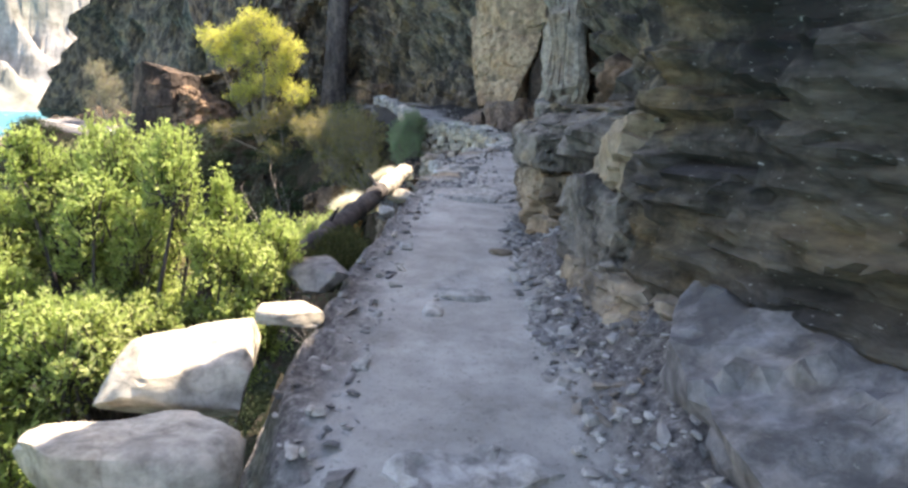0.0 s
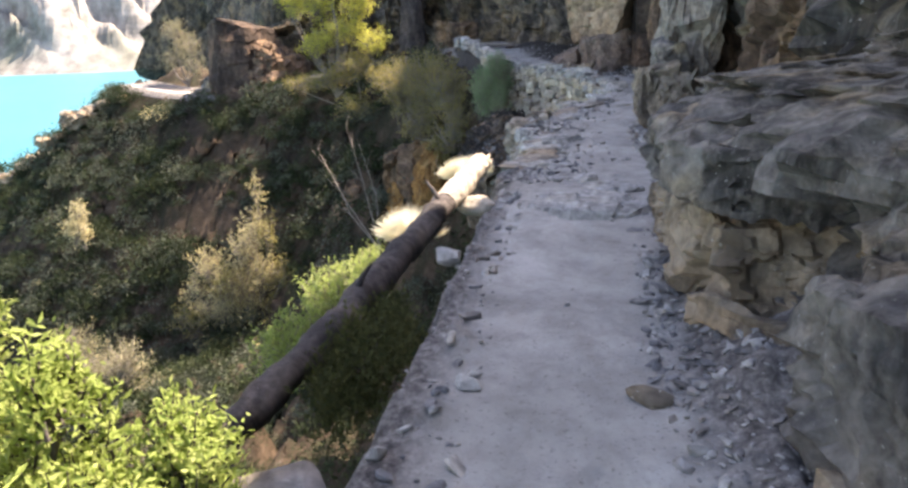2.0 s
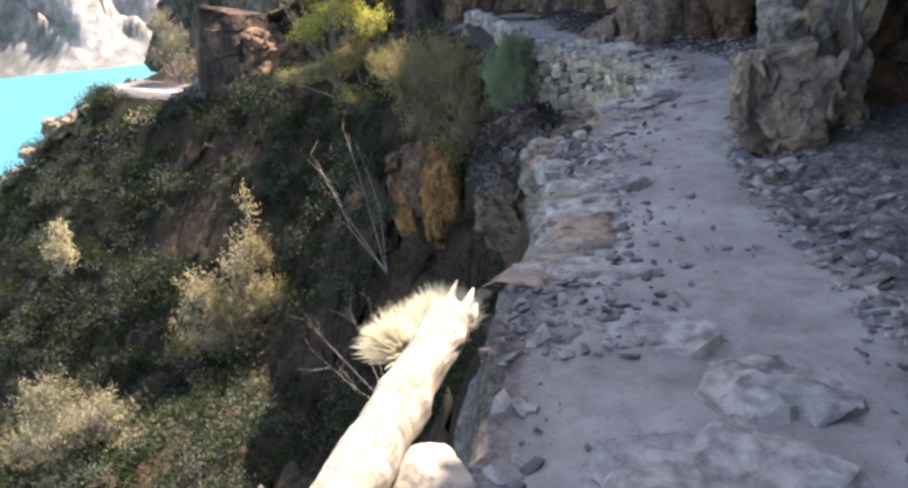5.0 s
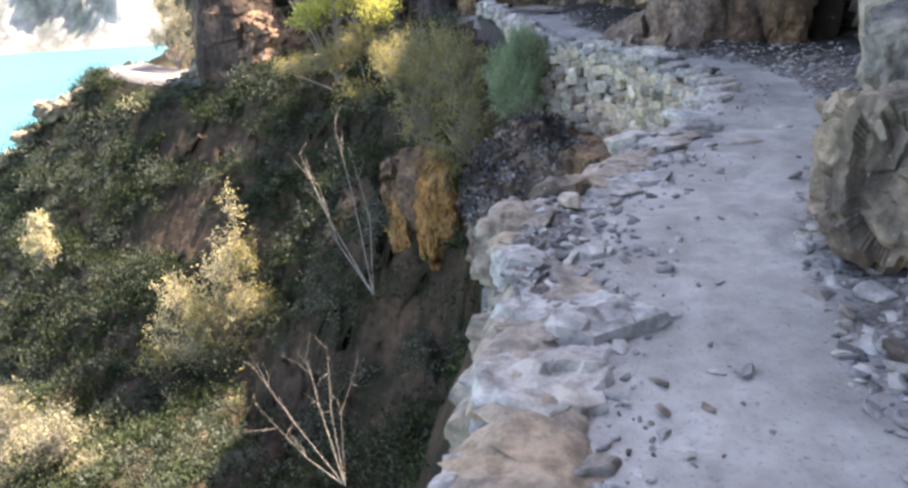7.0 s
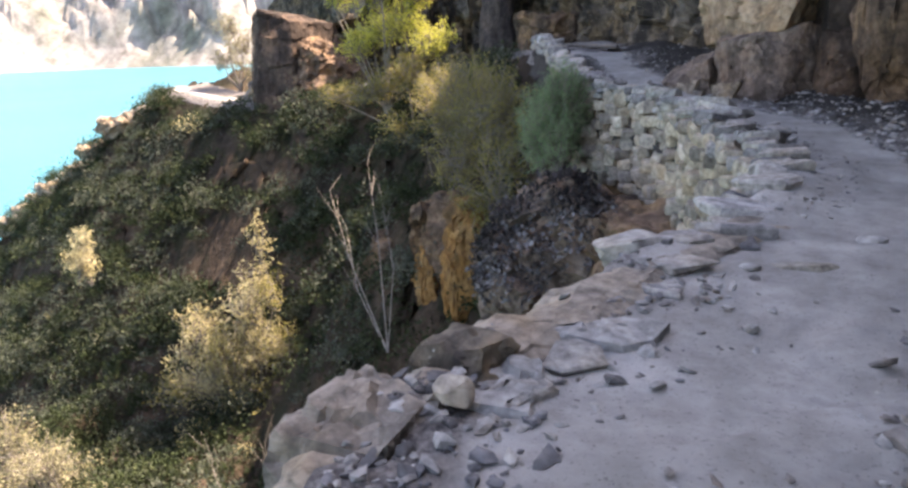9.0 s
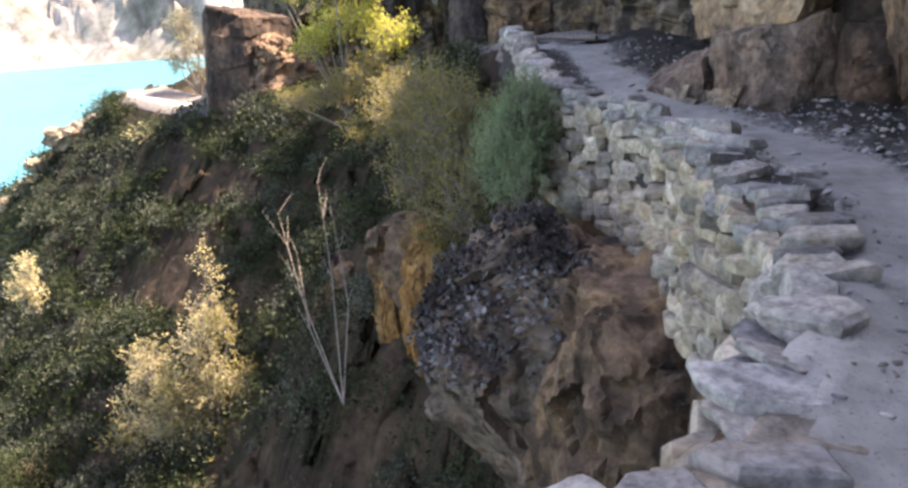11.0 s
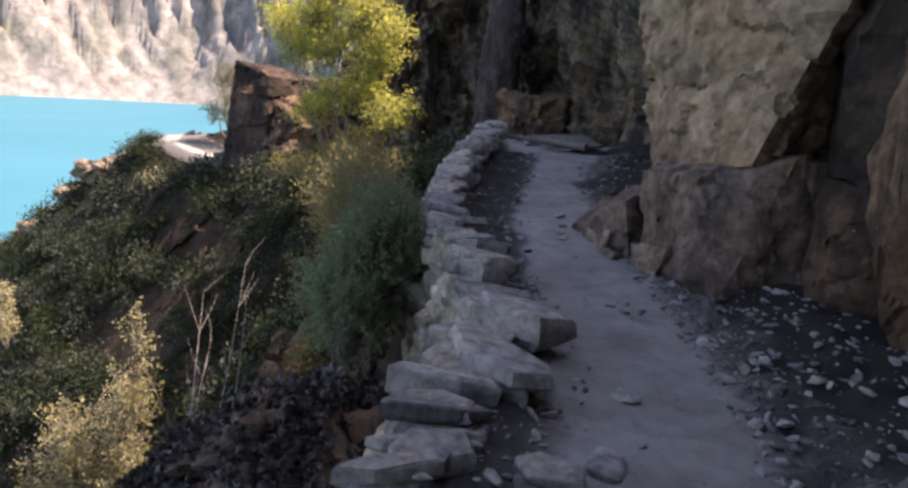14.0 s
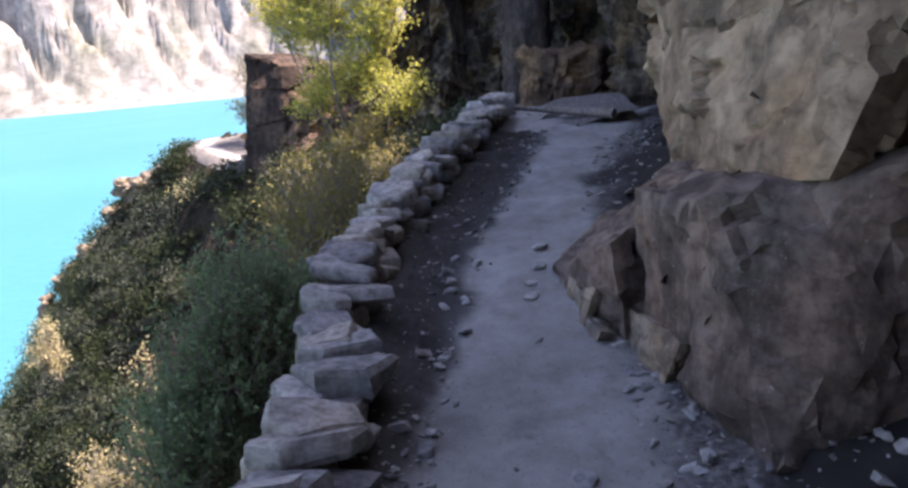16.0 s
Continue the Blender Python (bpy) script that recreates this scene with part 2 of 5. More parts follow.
SAGE = leaf_mat("sage_leaf", (0.11, 0.17, 0.09), (0.19, 0.28, 0.15), (0.28, 0.36, 0.21), 0.35)
LITTER = leaf_mat("dry_litter", (0.02, 0.018, 0.018), (0.06, 0.055, 0.055), (0.3, 0.29, 0.3), 0.0)
STRAW = leaf_mat("straw", (0.68, 0.64, 0.5), (0.76, 0.73, 0.6), (0.8, 0.78, 0.68), 0.45)


def dirt_mat():
    """Trodden dust on the track, loose grit and crumbled rock beside it."""
    m, t, bs = nodes_of("path_dirt")
    v = coords(t, (1, 1, 1), False)
    at = t.nodes.new("ShaderNodeAttribute")
    at.attribute_name = "loose"
    n1 = noise_of(t, v, 1.6, 6, 0.6)
    dust = ramp(t, n1, [(0.32, (0.3, 0.29, 0.275)), (0.5, (0.37, 0.358, 0.34)), (0.66, (0.44, 0.43, 0.41))])
    n2 = noise_of(t, v, 22, 8, 0.75)
    grit = ramp(t, n2, [(0.36, (0.045, 0.042, 0.042)), (0.5, (0.13, 0.12, 0.115)), (0.62, (0.24, 0.225, 0.215)), (0.72, (0.42, 0.4, 0.38))])
    edge = t.nodes.new("ShaderNodeMath")
    edge.operation = "MULTIPLY_ADD"
    t.links.new(noise_of(t, v, 5, 6, 0.7), edge.inputs[0])
    edge.inputs[1].default_value = 0.9
    t.links.new(at.outputs["Fac"], edge.inputs[2])
    fac = ramp(t, edge.outputs[0], [(0.46, (0, 0, 0)), (0.98, (1, 1, 1))])
    blot = ramp(t, noise_of(t, v, 4.5, 7, 0.7), [(0.36, (0.7, 0.69, 0.68)), (0.6, (1, 1, 1))])
    pits = ramp(t, noise_of(t, v, 60, 3, 0.6), [(0.3, (0.5, 0.5, 0.5)), (0.41, (1, 1, 1))])
    dust = mixc(t, 0.8, mixc(t, 0.8, dust, blot, "MULTIPLY"), pits, "MULTIPLY")
    # dark soil tone that also stands in for shade under the cliff
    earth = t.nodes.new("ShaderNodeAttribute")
    earth.attribute_name = "soil_shade"
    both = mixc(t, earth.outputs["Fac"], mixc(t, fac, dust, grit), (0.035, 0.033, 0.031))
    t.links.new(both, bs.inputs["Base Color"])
    bs.inputs["Roughness"].default_value = 0.95
    bs.inputs["Specular IOR Level"].default_value = 0.15
    b = add(t, "Bump", Strength=0.55, Distance=0.05)
    t.links.new(noise_of(t, v, 11, 10, 0.75), b.inputs["Height"])
    t.links.new(b.outputs[0], bs.inputs["Normal"])
    return m


def lake_mat():
    m, t, bs = nodes_of("glacier_lake")
    v = coords(t, (1, 1, 1), False)
    n = noise_of(t, v, 0.02, 4, 0.5)
    t.links.new(ramp(t, n, [(0.3, (0.026, 0.15, 0.205)), (0.7, (0.034, 0.172, 0.235))]), bs.inputs["Base Color"])
    bs.inputs["Roughness"].default_value = 0.5
    bs.inputs["Specular IOR Level"].default_value = 0.25
    b = add(t, "Bump", Strength=0.25, Distance=0.3)
    t.links.new(noise_of(t, v, 0.6, 6, 0.6), b.inputs["Height"])
    t.links.new(b.outputs[0], bs.inputs["Normal"])
    return m


DIRT, LAKE = dirt_mat(), lake_mat()


# ---- mesh helpers ----
def mesh_of(name, verts, faces, mat, flat=False, crisp=0):
    me = bpy.data.meshes.new(name)
    me.from_pydata([tuple(v) for v in np.asarray(verts).tolist()], [], [tuple(f) for f in np.asarray(faces).tolist()])
    if mat:
        me.materials.append(mat)
    if flat and crisp:
        me.polygons.foreach_set("use_smooth", [True] * len(me.polygons))
        me.set_sharp_from_angle(angle=radians(crisp))
    if not flat:
        me.polygons.foreach_set("use_smooth", [True] * len(me.polygons))
    me.update()
    return me


def part(name, me, parent, label="", m=None):
    ob = new(name, me)
    ob.parent = parent
    if m is not None:
        ob.matrix_basis = m
    return tagged(ob, label)


def grid_faces(n, k, flip=False):
    i = np.arange(n - 1)[:, None] * k + np.arange(k - 1)[None, :]
    a, b, c, d = i, i + 1, i + k + 1, i + k
    f = np.stack([a, d, c, b] if flip else [a, b, c, d], -1).reshape(-1, 4)
    return f


def along(points, step):
    """Even stations on a polyline, rounded at its corners."""
    p = np.array(points, float)
    s = np.concatenate([[0], np.cumsum(np.linalg.norm(np.diff(p[:, :2], axis=0), axis=1))])
    q = np.arange(0, s[-1], step)
    out = np.stack([np.interp(q, s, p[:, i]) for i in range(p.shape[1])], 1)
    k = max(1, int(0.4 / step))
    pad = np.concatenate([np.repeat(out[:1], k, 0), out, np.repeat(out[-1:], k, 0)])
    ker = np.ones(2 * k + 1) / (2 * k + 1)
    return np.stack([np.convolve(pad[:, i], ker, "valid") for i in range(p.shape[1])], 1)


def normals2(p):
    d = np.gradient(p[:, :2], axis=0)
    d /= np.linalg.norm(d, axis=1)[:, None] + 1e-9
    return np.stack([-d[:, 1], d[:, 0]], 1)      # to the left of the way


ICO = {}


def ico(level):
    if level not in ICO:
        bm = bmesh.new()
        bmesh.ops.create_icosphere(bm, subdivisions=level, radius=1)
        bm.verts.ensure_lookup_table()
        ICO[level] = (np.array([v.co[:] for v in bm.verts]), np.array([[v.index for v in f.verts] for f in bm.faces]))
        bm.free()
    return ICO[level]


def stone_verts(size, seed, level=2, cuts=9, boxy=0.5, rough=0.06):
    """A broken stone: a rounded block with flat cleavage faces and a worn skin."""
    rng = np.random.default_rng(seed)
    v, f = ico(level)
    v = np.sign(v) * np.abs(v) ** (1 - boxy * 0.6)
    for _ in range(cuts):
        n = rng.normal(size=3)
        n /= np.linalg.norm(n)
        d = rng.uniform(0.62, 0.92)
        over = np.maximum(v @ n - d, 0)
        v = v - over[:, None] * n[None, :] * 0.95
    v = v * np.array(size) / 2
    if rough:
        s = min(size)
        nn = v / (np.linalg.norm(v, axis=1)[:, None] + 1e-9)
        v = v + nn * (fbm(v / s * 2.2 + seed * 3.1, 3, seed) * rough * s)[:, None]
    return v, f


def stone_mesh(name, size, seed, mat, **kw):
    v, f = stone_verts(size, seed, **kw)
    return mesh_of(name, v, f, mat, flat=True, crisp=35)


def flat_stone(seed, mat):
    """A split slab of a unit's size: an uneven many-sided plate with chipped rims."""
    rng = np.random.default_rng(seed)
    k = int(rng.integers(5, 8))
    ang = (np.arange(k) + rng.uniform(-0.32, 0.32, k)) / k * 2 * np.pi
    c, s = np.cos(ang), np.sin(ang)
    r = 0.5 / np.maximum(np.abs(c), np.abs(s)) ** 0.75 * rng.uniform(0.82, 1.08, k)
    ring = np.stack([c * r, s * r], 1)
    tilt = rng.normal(size=2) * 0.25
    rows = []
    for scale, z in ((0.88, -0.5), (1.0, -0.2), (0.99, 0.3), (0.88, 0.5)):
        xy = ring * (scale * rng.uniform(0.94, 1.04, (k, 1)))
        rows.append(np.column_stack([xy, z + (xy @ tilt if z > 0.2 else 0) + rng.uniform(-0.07, 0.07, k)]))
    v = np.concatenate(rows + [np.array([[0, 0, -0.5], [0.0, 0.0, 0.53]])])
    f = []
    for j in range(3):
        for i in range(k):
            p, q = j * k + i, j * k + (i + 1) % k
            f += [(p, q, q + k), (p, q + k, p + k)]
    for i in range(k):
        f += [((i + 1) % k, i, 4 * k), (3 * k + i, 3 * k + (i + 1) % k, 4 * k + 1)]
    return mesh_of("stone", v, np.array(f), mat, True, 12)


def lobed(blobs, count, part_of, seed, lift=0.3):
    """Splits the lumps of a crown into many small uneven lobes."""
    rng = np.random.default_rng(seed)
    out = []
    for c, r in blobs:
        c, r = np.array(c, float), np.array(r, float)
        for _ in range(count):
            d = rng.normal(size=3)
            d[2] += lift
            d /= np.linalg.norm(d)
            out.append((tuple(c + r * d * rng.uniform(0.35, 0.95)), tuple(r * part_of * rng.uniform(0.6, 1.3) * np.array((1, 1, 1.2)))))
    return out


def mass(name, centre, size, turn, seed, mat, label, category="rock", cut=10, relief=0.25, cell=0.9, strata=1.6, level=6, boxy=0.8, group="", tilt=(0, 0)):
    """A great block of the cliff, split into ledges."""
    rng = np.random.default_rng(seed)
    v, f = ico(level)
    v = np.sign(v) * np.abs(v) ** (1 - boxy * 0.62)
    for _ in range(cut):
        n = rng.normal(size=3)
        n[2] *= 0.5
        n /= np.linalg.norm(n)
        over = np.maximum(v @ n - rng.uniform(0.68, 1.0), 0)
        v = v - over[:, None] * n[None, :] * 0.95
    v = v * np.array(size) / 2
    nn = v / np.array(size) ** 2
    nn /= np.linalg.norm(nn, axis=1)[:, None]
    q = v / cell * np.array([1, 1, strata])
    v = v + nn * (relief * (0.8 * chunk(q + seed, seed, 0.45) + 0.3 * chunk(q * 2.9, seed + 9, 0.5)) + 0.03 * chunk(v * 5, seed + 2, 0.7) + 0.04 * fbm(v * 4, 3, seed))[:, None]
    ob = new(name, mesh_of(name, v, f, mat, True, 32))
    ob.matrix_basis = pose(*centre, tilt[0], tilt[1], turn)
    return tagged(ob, label, category, group)


def hewn(name, corners, mat, label, seed=1, cell=0.5, relief=0.04, category="rock", parent=None, fine=0.085):
    """A block split along flat joints: the hull of a few corners, with a broken skin."""
    bm = bmesh.new()
    for c in corners:
        bm.verts.new(c)
    bmesh.ops.convex_hull(bm, input=bm.verts)
    bmesh.ops.delete(bm, geom=[v for v in bm.verts if not v.link_faces], context="VERTS")
    bmesh.ops.triangulate(bm, faces=bm.faces)
    for _ in range(6):
        long = [e for e in bm.edges if e.calc_length() > fine]
        if not long:
            break
        bmesh.ops.subdivide_edges(bm, edges=long, cuts=1)
        bmesh.ops.triangulate(bm, faces=[f for f in bm.faces if len(f.verts) > 3])
    bm.normal_update()
    bm.verts.ensure_lookup_table()
    v = np.array([q.co[:] for q in bm.verts])
    n = np.array([q.normal[:] for q in bm.verts])
    f = np.array([[q.index for q in t.verts] for t in bm.faces])
    bm.free()
    v = v + n * (relief * (chunk(v / cell * np.array([1, 1, 1.5]), seed, 0.5) + 0.5 * chunk(v / cell * np.array([2.4, 2.4, 4.0]), seed + 3, 0.6) + 0.5 * fbm(v * 4, 3, seed)))[:, None]
    if parent:
        return part(name, mesh_of(name, v, f, mat, True, 32), parent, label)
    return tagged(new(name, mesh_of(name, v, f, mat, True, 32)), label, category)


def joined(verts_list, faces_list):
    off, vs, fs = 0, [], []
    for v, f in zip(verts_list, faces_list):
        vs.append(v)
        fs.append(f + off)
        off += len(v)
    return np.concatenate(vs), np.concatenate(fs)


def tube(points, radii, sides=8, seed=0, wobble=0.0):
    """A limb: rings along a bent line."""
    p, r = np.array(points, float), np.array(radii, float)
    d = np.gradient(p, axis=0)
    d /= np.linalg.norm(d, axis=1)[:, None] + 1e-9
    ref = np.array([0.13, 0.97, 0.2]) if abs(d[0][2]) > 0.5 else np.array([0.05, 0.1, 1.0])
    a = np.cross(d, ref)
    a /= np.linalg.norm(a, axis=1)[:, None] + 1e-9
    b = np.cross(d, a)
    th = np.linspace(0, 2 * np.pi, sides, endpoint=False)
    ring = p[:, None, :] + r[:, None, None] * (np.cos(th)[None, :, None] * a[:, None, :] + np.sin(th)[None, :, None] * b[:, None, :])
    v = ring.reshape(-1, 3)
    if wobble:
        v = v + (fbm(v * 9, 3, seed) * wobble)[:, None] * (v - np.repeat(p, sides, 0)) / (np.repeat(r, sides)[:, None] + 1e-6)
    n = len(p)
    f = []
    for i in range(n - 1):
        for k in range(sides):
            k2 = (k + 1) % sides
            f.append((i * sides + k, i * sides + k2, (i + 1) * sides + k2, (i + 1) * sides + k))
    caps = [tuple(range(sides))[::-1], tuple(range((n - 1) * sides, n * sides))]
    return v, np.array(f), caps


def limbs(curves, sides=5):
    vs, fs = [], []
    for pts, rad in curves:
        v, f, _ = tube(pts, rad, sides)
        vs.append(v)
        fs.append(f)
    return joined(vs, fs)


def leaves(centres, size, rng, long=1.6, up=0.3):
    """Small folded leaves, one island each, scattered at the given centres."""
    n = len(centres)
    a = rng.normal(size=(n, 3))
    a[:, 2] += up * 2
    a /= np.linalg.norm(a, axis=1)[:, None]
    b = np.cross(a, rng.normal(size=(n, 3)))
    b /= np.linalg.norm(b, axis=1)[:, None] + 1e-9
    c = np.cross(a, b)
    s = size * rng.uniform(0.6, 1.3, n)[:, None]
    base = centres
    v = np.stack([base, base + s * (0.5 * a * long + 0.5 * b + 0.15 * c), base + s * a * long, base + s * (0.5 * a * long - 0.5 * b + 0.15 * c)], 1).reshape(-1, 3)
    f = np.arange(4 * n).reshape(n, 4)
    return v, f


# ---- the lie of the land ----
GY = [-8, -5, 0, 1, 2.5, 4.7, 7.2, 9.8, 12, 14.7, 18, 21, 23, 25.5, 28, 31]
GZ = [-0.5, -0.25, 0.02, 0.15, 0.31, 0.42, 0.45, 0.47, 0.55, 0.64, 0.76, 0.77, 1.04, 1.36, 1.58, 1.6]
NEAR = [(-0.75, -9, -0.5), (-0.6, -4, -0.2), (-0.6, 0, 0.02), (-0.6, 2, 0.25), (-0.75, 2.8, 0.33), (-0.72, 4, 0.4), (-0.62, 6, 0.44),
        (-0.55, 8, 0.46), (-0.58, 9.2, 0.47), (-0.36, 10, 0.48), (-0.38, 11.4, 0.53), (-0.5, 12.4, 0.56), (-0.2, 13, 0.6), (0.2, 14, 0.62),
        (0.6, 14.6, 0.64), (0.92, 15.3, 0.67), (1.2, 16.1, 0.7), (1.3, 16.9, 0.74), (1.12, 17.6, 0.76), (0.95, 18.1, 0.76), (0.75, 18.7, 0.76), (0.55, 19.4, 0.77),
        (0.05, 20.4, 0.77), (-0.5, 21.1, 0.8), (-1.0, 21.75, 0.9), (-1.3, 22.35, 0.97), (-1.8, 23.35, 1.1), (-2.1, 24, 1.18), (-2.6, 25.5, 1.36), (-3.4, 27.7, 1.56)]
FAR = [(-3.4, 27.7, 1.56), (-5, 29.6, 1.4), (-8, 31.2, 0.9), (-13, 32.2, 0.1), (-15.5, 32.4, -0.15), (-18, 33.2, 0.0), (-20.5, 34.0, 0.3), (-22.5, 36, 0.35), (-23.5, 40, 0.2), (-24, 50, 0)]
RIB = [(-20.5, 34.2, 0.1), (-22.7, 33.4, -0.9), (-25.3, 33.4, -2.7), (-29, 33.9, -4.6), (-31.4, 33.9, -6.0), (-32.4, 33.4, -7.2), (-33.6, 32.6, -10.4), (-34.2, 32, -13)]
LAKE_Z = -12.0


def gz(y):
    return np.interp(y, GY, GZ)


def nearest(P, line):
    """Signed distance (positive to the left of the line) and the line's height there."""
    L = np.array(line, float)
    best = np.full(len(P), 9e9)
    sd, z = np.zeros(len(P)), np.zeros(len(P))
    for a, b in zip(L[:-1], L[1:]):
        d = b[:2] - a[:2]
        t = np.clip(((P - a[:2]) @ d) / (d @ d), 0, 1)
        q = a[:2] + t[:, None] * d
        r = P - q
        dist = np.hypot(r[:, 0], r[:, 1])
        side = np.sign(d[0] * r[:, 1] - d[1] * r[:, 0])
        k = dist < best
        best = np.where(k, dist, best)
        sd = np.where(k, dist * side, sd)
        z = np.where(k, a[2] + t * (b[2] - a[2]), z)
    return sd, z


def slope_height(P):
    d1, z1 = nearest(P, NEAR)
    d2, z2 = nearest(P, FAR)
    d3, z3 = nearest(P, RIB)
    drop = np.interp(P[:, 1], [14, 15.2, 21.5, 22.5], [0.3, 1.3, 1.3, 0.3])
    h1 = np.where(d1 > 0, z1 - drop - 2.4 * np.minimum(d1, 2) - np.interp(P[:, 1], [14, 18], [0.5, 0.82]) * np.maximum(d1 - 2, 0), z1 - 0.35)
    h2 = np.where(d2 > 0, z2 - 0.02 - 1.25 * d2, z2 - 0.25)
    h3 = z3 - 1.25 * np.abs(d3)
    bank = np.where(P[:, 1] < 27, -10.6 + 0.2 * (P[:, 0] + 20), -99)
    h3 = np.maximum(h3, bank)
    inner = (d1 < 0) & (P[:, 1] < 27.7)
    return np.where(inner, z1 - 0.35, np.maximum(np.maximum(h1, h2), h3))


def slope_points(P):
    """The slope's surface, broken into ribs and hollows, over the given places."""
    z = slope_height(P)
    d1, _ = nearest(P, NEAR)
    d2, _ = nearest(P, FAR)
    out = smooth(0.2, 1.5, np.minimum(np.where(d1 > 0, d1, 9), np.abs(d2))) * (d1 > 0)
    Q = np.stack([P[:, 0], P[:, 1], z], 1)
    rough = 0.9 * chunk(Q * 0.45, 3) + 0.6 * chunk(Q * 1.1, 5) + 0.3 * chunk(Q * 2.6, 6) + 0.45 * fbm(Q * 0.5, 5, 2)
    Q[:, 1] += out * 0.5 * rough
    Q[:, 2] += out * (0.55 * rough + 0.25 * fbm(Q * 2.0, 3, 8))
    return Q


def build_slope():
    xs, ys = np.arange(-40, 1.6, 0.18), np.arange(-9, 50, 0.18)
    X, Y = np.meshgrid(xs, ys, indexing="ij")
    Q = slope_points(np.stack([X.ravel(), Y.ravel()], 1))
    Q[:, 2] = np.maximum(Q[:, 2], LAKE_Z - 1.5)
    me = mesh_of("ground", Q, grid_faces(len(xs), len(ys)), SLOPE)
    tagged(new("ground", me), "brown earth and rock slope falling to the lake, darkened for its shade, patched with scrub", "slope", kind="structure")


XR_Y = [-9, 0, 5, 8, 10, 12, 14, 17, 20.5, 22, 24, 26, 28.5]
XR_X = [1.8, 1.7, 1.8, 2.2, 3.0, 2.6, 4.2, 5.0, 5.0, 4.2, 2.2, 1.0, -0.5]
TL = [(-0.35, -9), (-0.32, 0), (-0.34, 3), (-0.3, 6), (-0.2, 9), (0.1, 11), (0.2, 13), (0.6, 14.5), (1.3, 16), (1.65, 17.2), (1.35, 18.6), (0.7, 20.2), (0.1, 21.5), (-0.7, 23), (-1.1, 24.5), (-2.0, 27), (-2.4, 28.5)]
TR = [(0.5, -9), (0.5, 0), (0.4, 3), (0.35, 5), (0.55, 7), (1.0, 9), (0.95, 11), (1.3, 13), (2.1, 15.3), (2.3, 17), (2.1, 19), (1.4, 20.8), (0.75, 22), (-0.3, 23.9), (-0.7, 25), (-1.1, 27), (-1.3, 28.5)]
NL = np.array(NEAR)


def brink_x(y):
    return np.interp(y, NL[:, 1], NL[:, 0])


def path_height(x, y):
    """The path's floor: a hollow trodden track, crumbling edge, scree rising to the rock."""
    tl = np.interp(y, [b for a, b in TL], [a for a, b in TL])
    tr = np.interp(y, [b for a, b in TR], [a for a, b in TR])
    off = np.maximum(np.maximum(tl - x, x - tr), 0)
    loose = smooth(-0.02, 0.42, off)
    right = np.maximum(x - tr, 0)
    rise = np.where(y < 9, 0.32, 0.12) * smooth(0.05, 0.9, right)
    q = np.stack([x, y, 0 * x], 1)
    z = gz(y) + rise + loose * (0.03 * fbm(q * 4, 4, 21) + 0.035 * chunk(q * 6, 22)) + 0.02 * fbm(q * 1.3, 3, 23) + 0.012 * chunk(q * np.array([1.2, 2.0, 1]), 25, 0.8)
    edge = x - brink_x(y)
    z = z + 0.05 * smooth(0.85, 0.3, edge) * smooth(14, 15.5, y) * smooth(28, 26.5, y)
    z = z - 0.5 * smooth(0.1, -0.12, edge) + 0.04 * chunk(q * 2.5, 26) * smooth(0.6, 0.1, edge)
    return z, loose


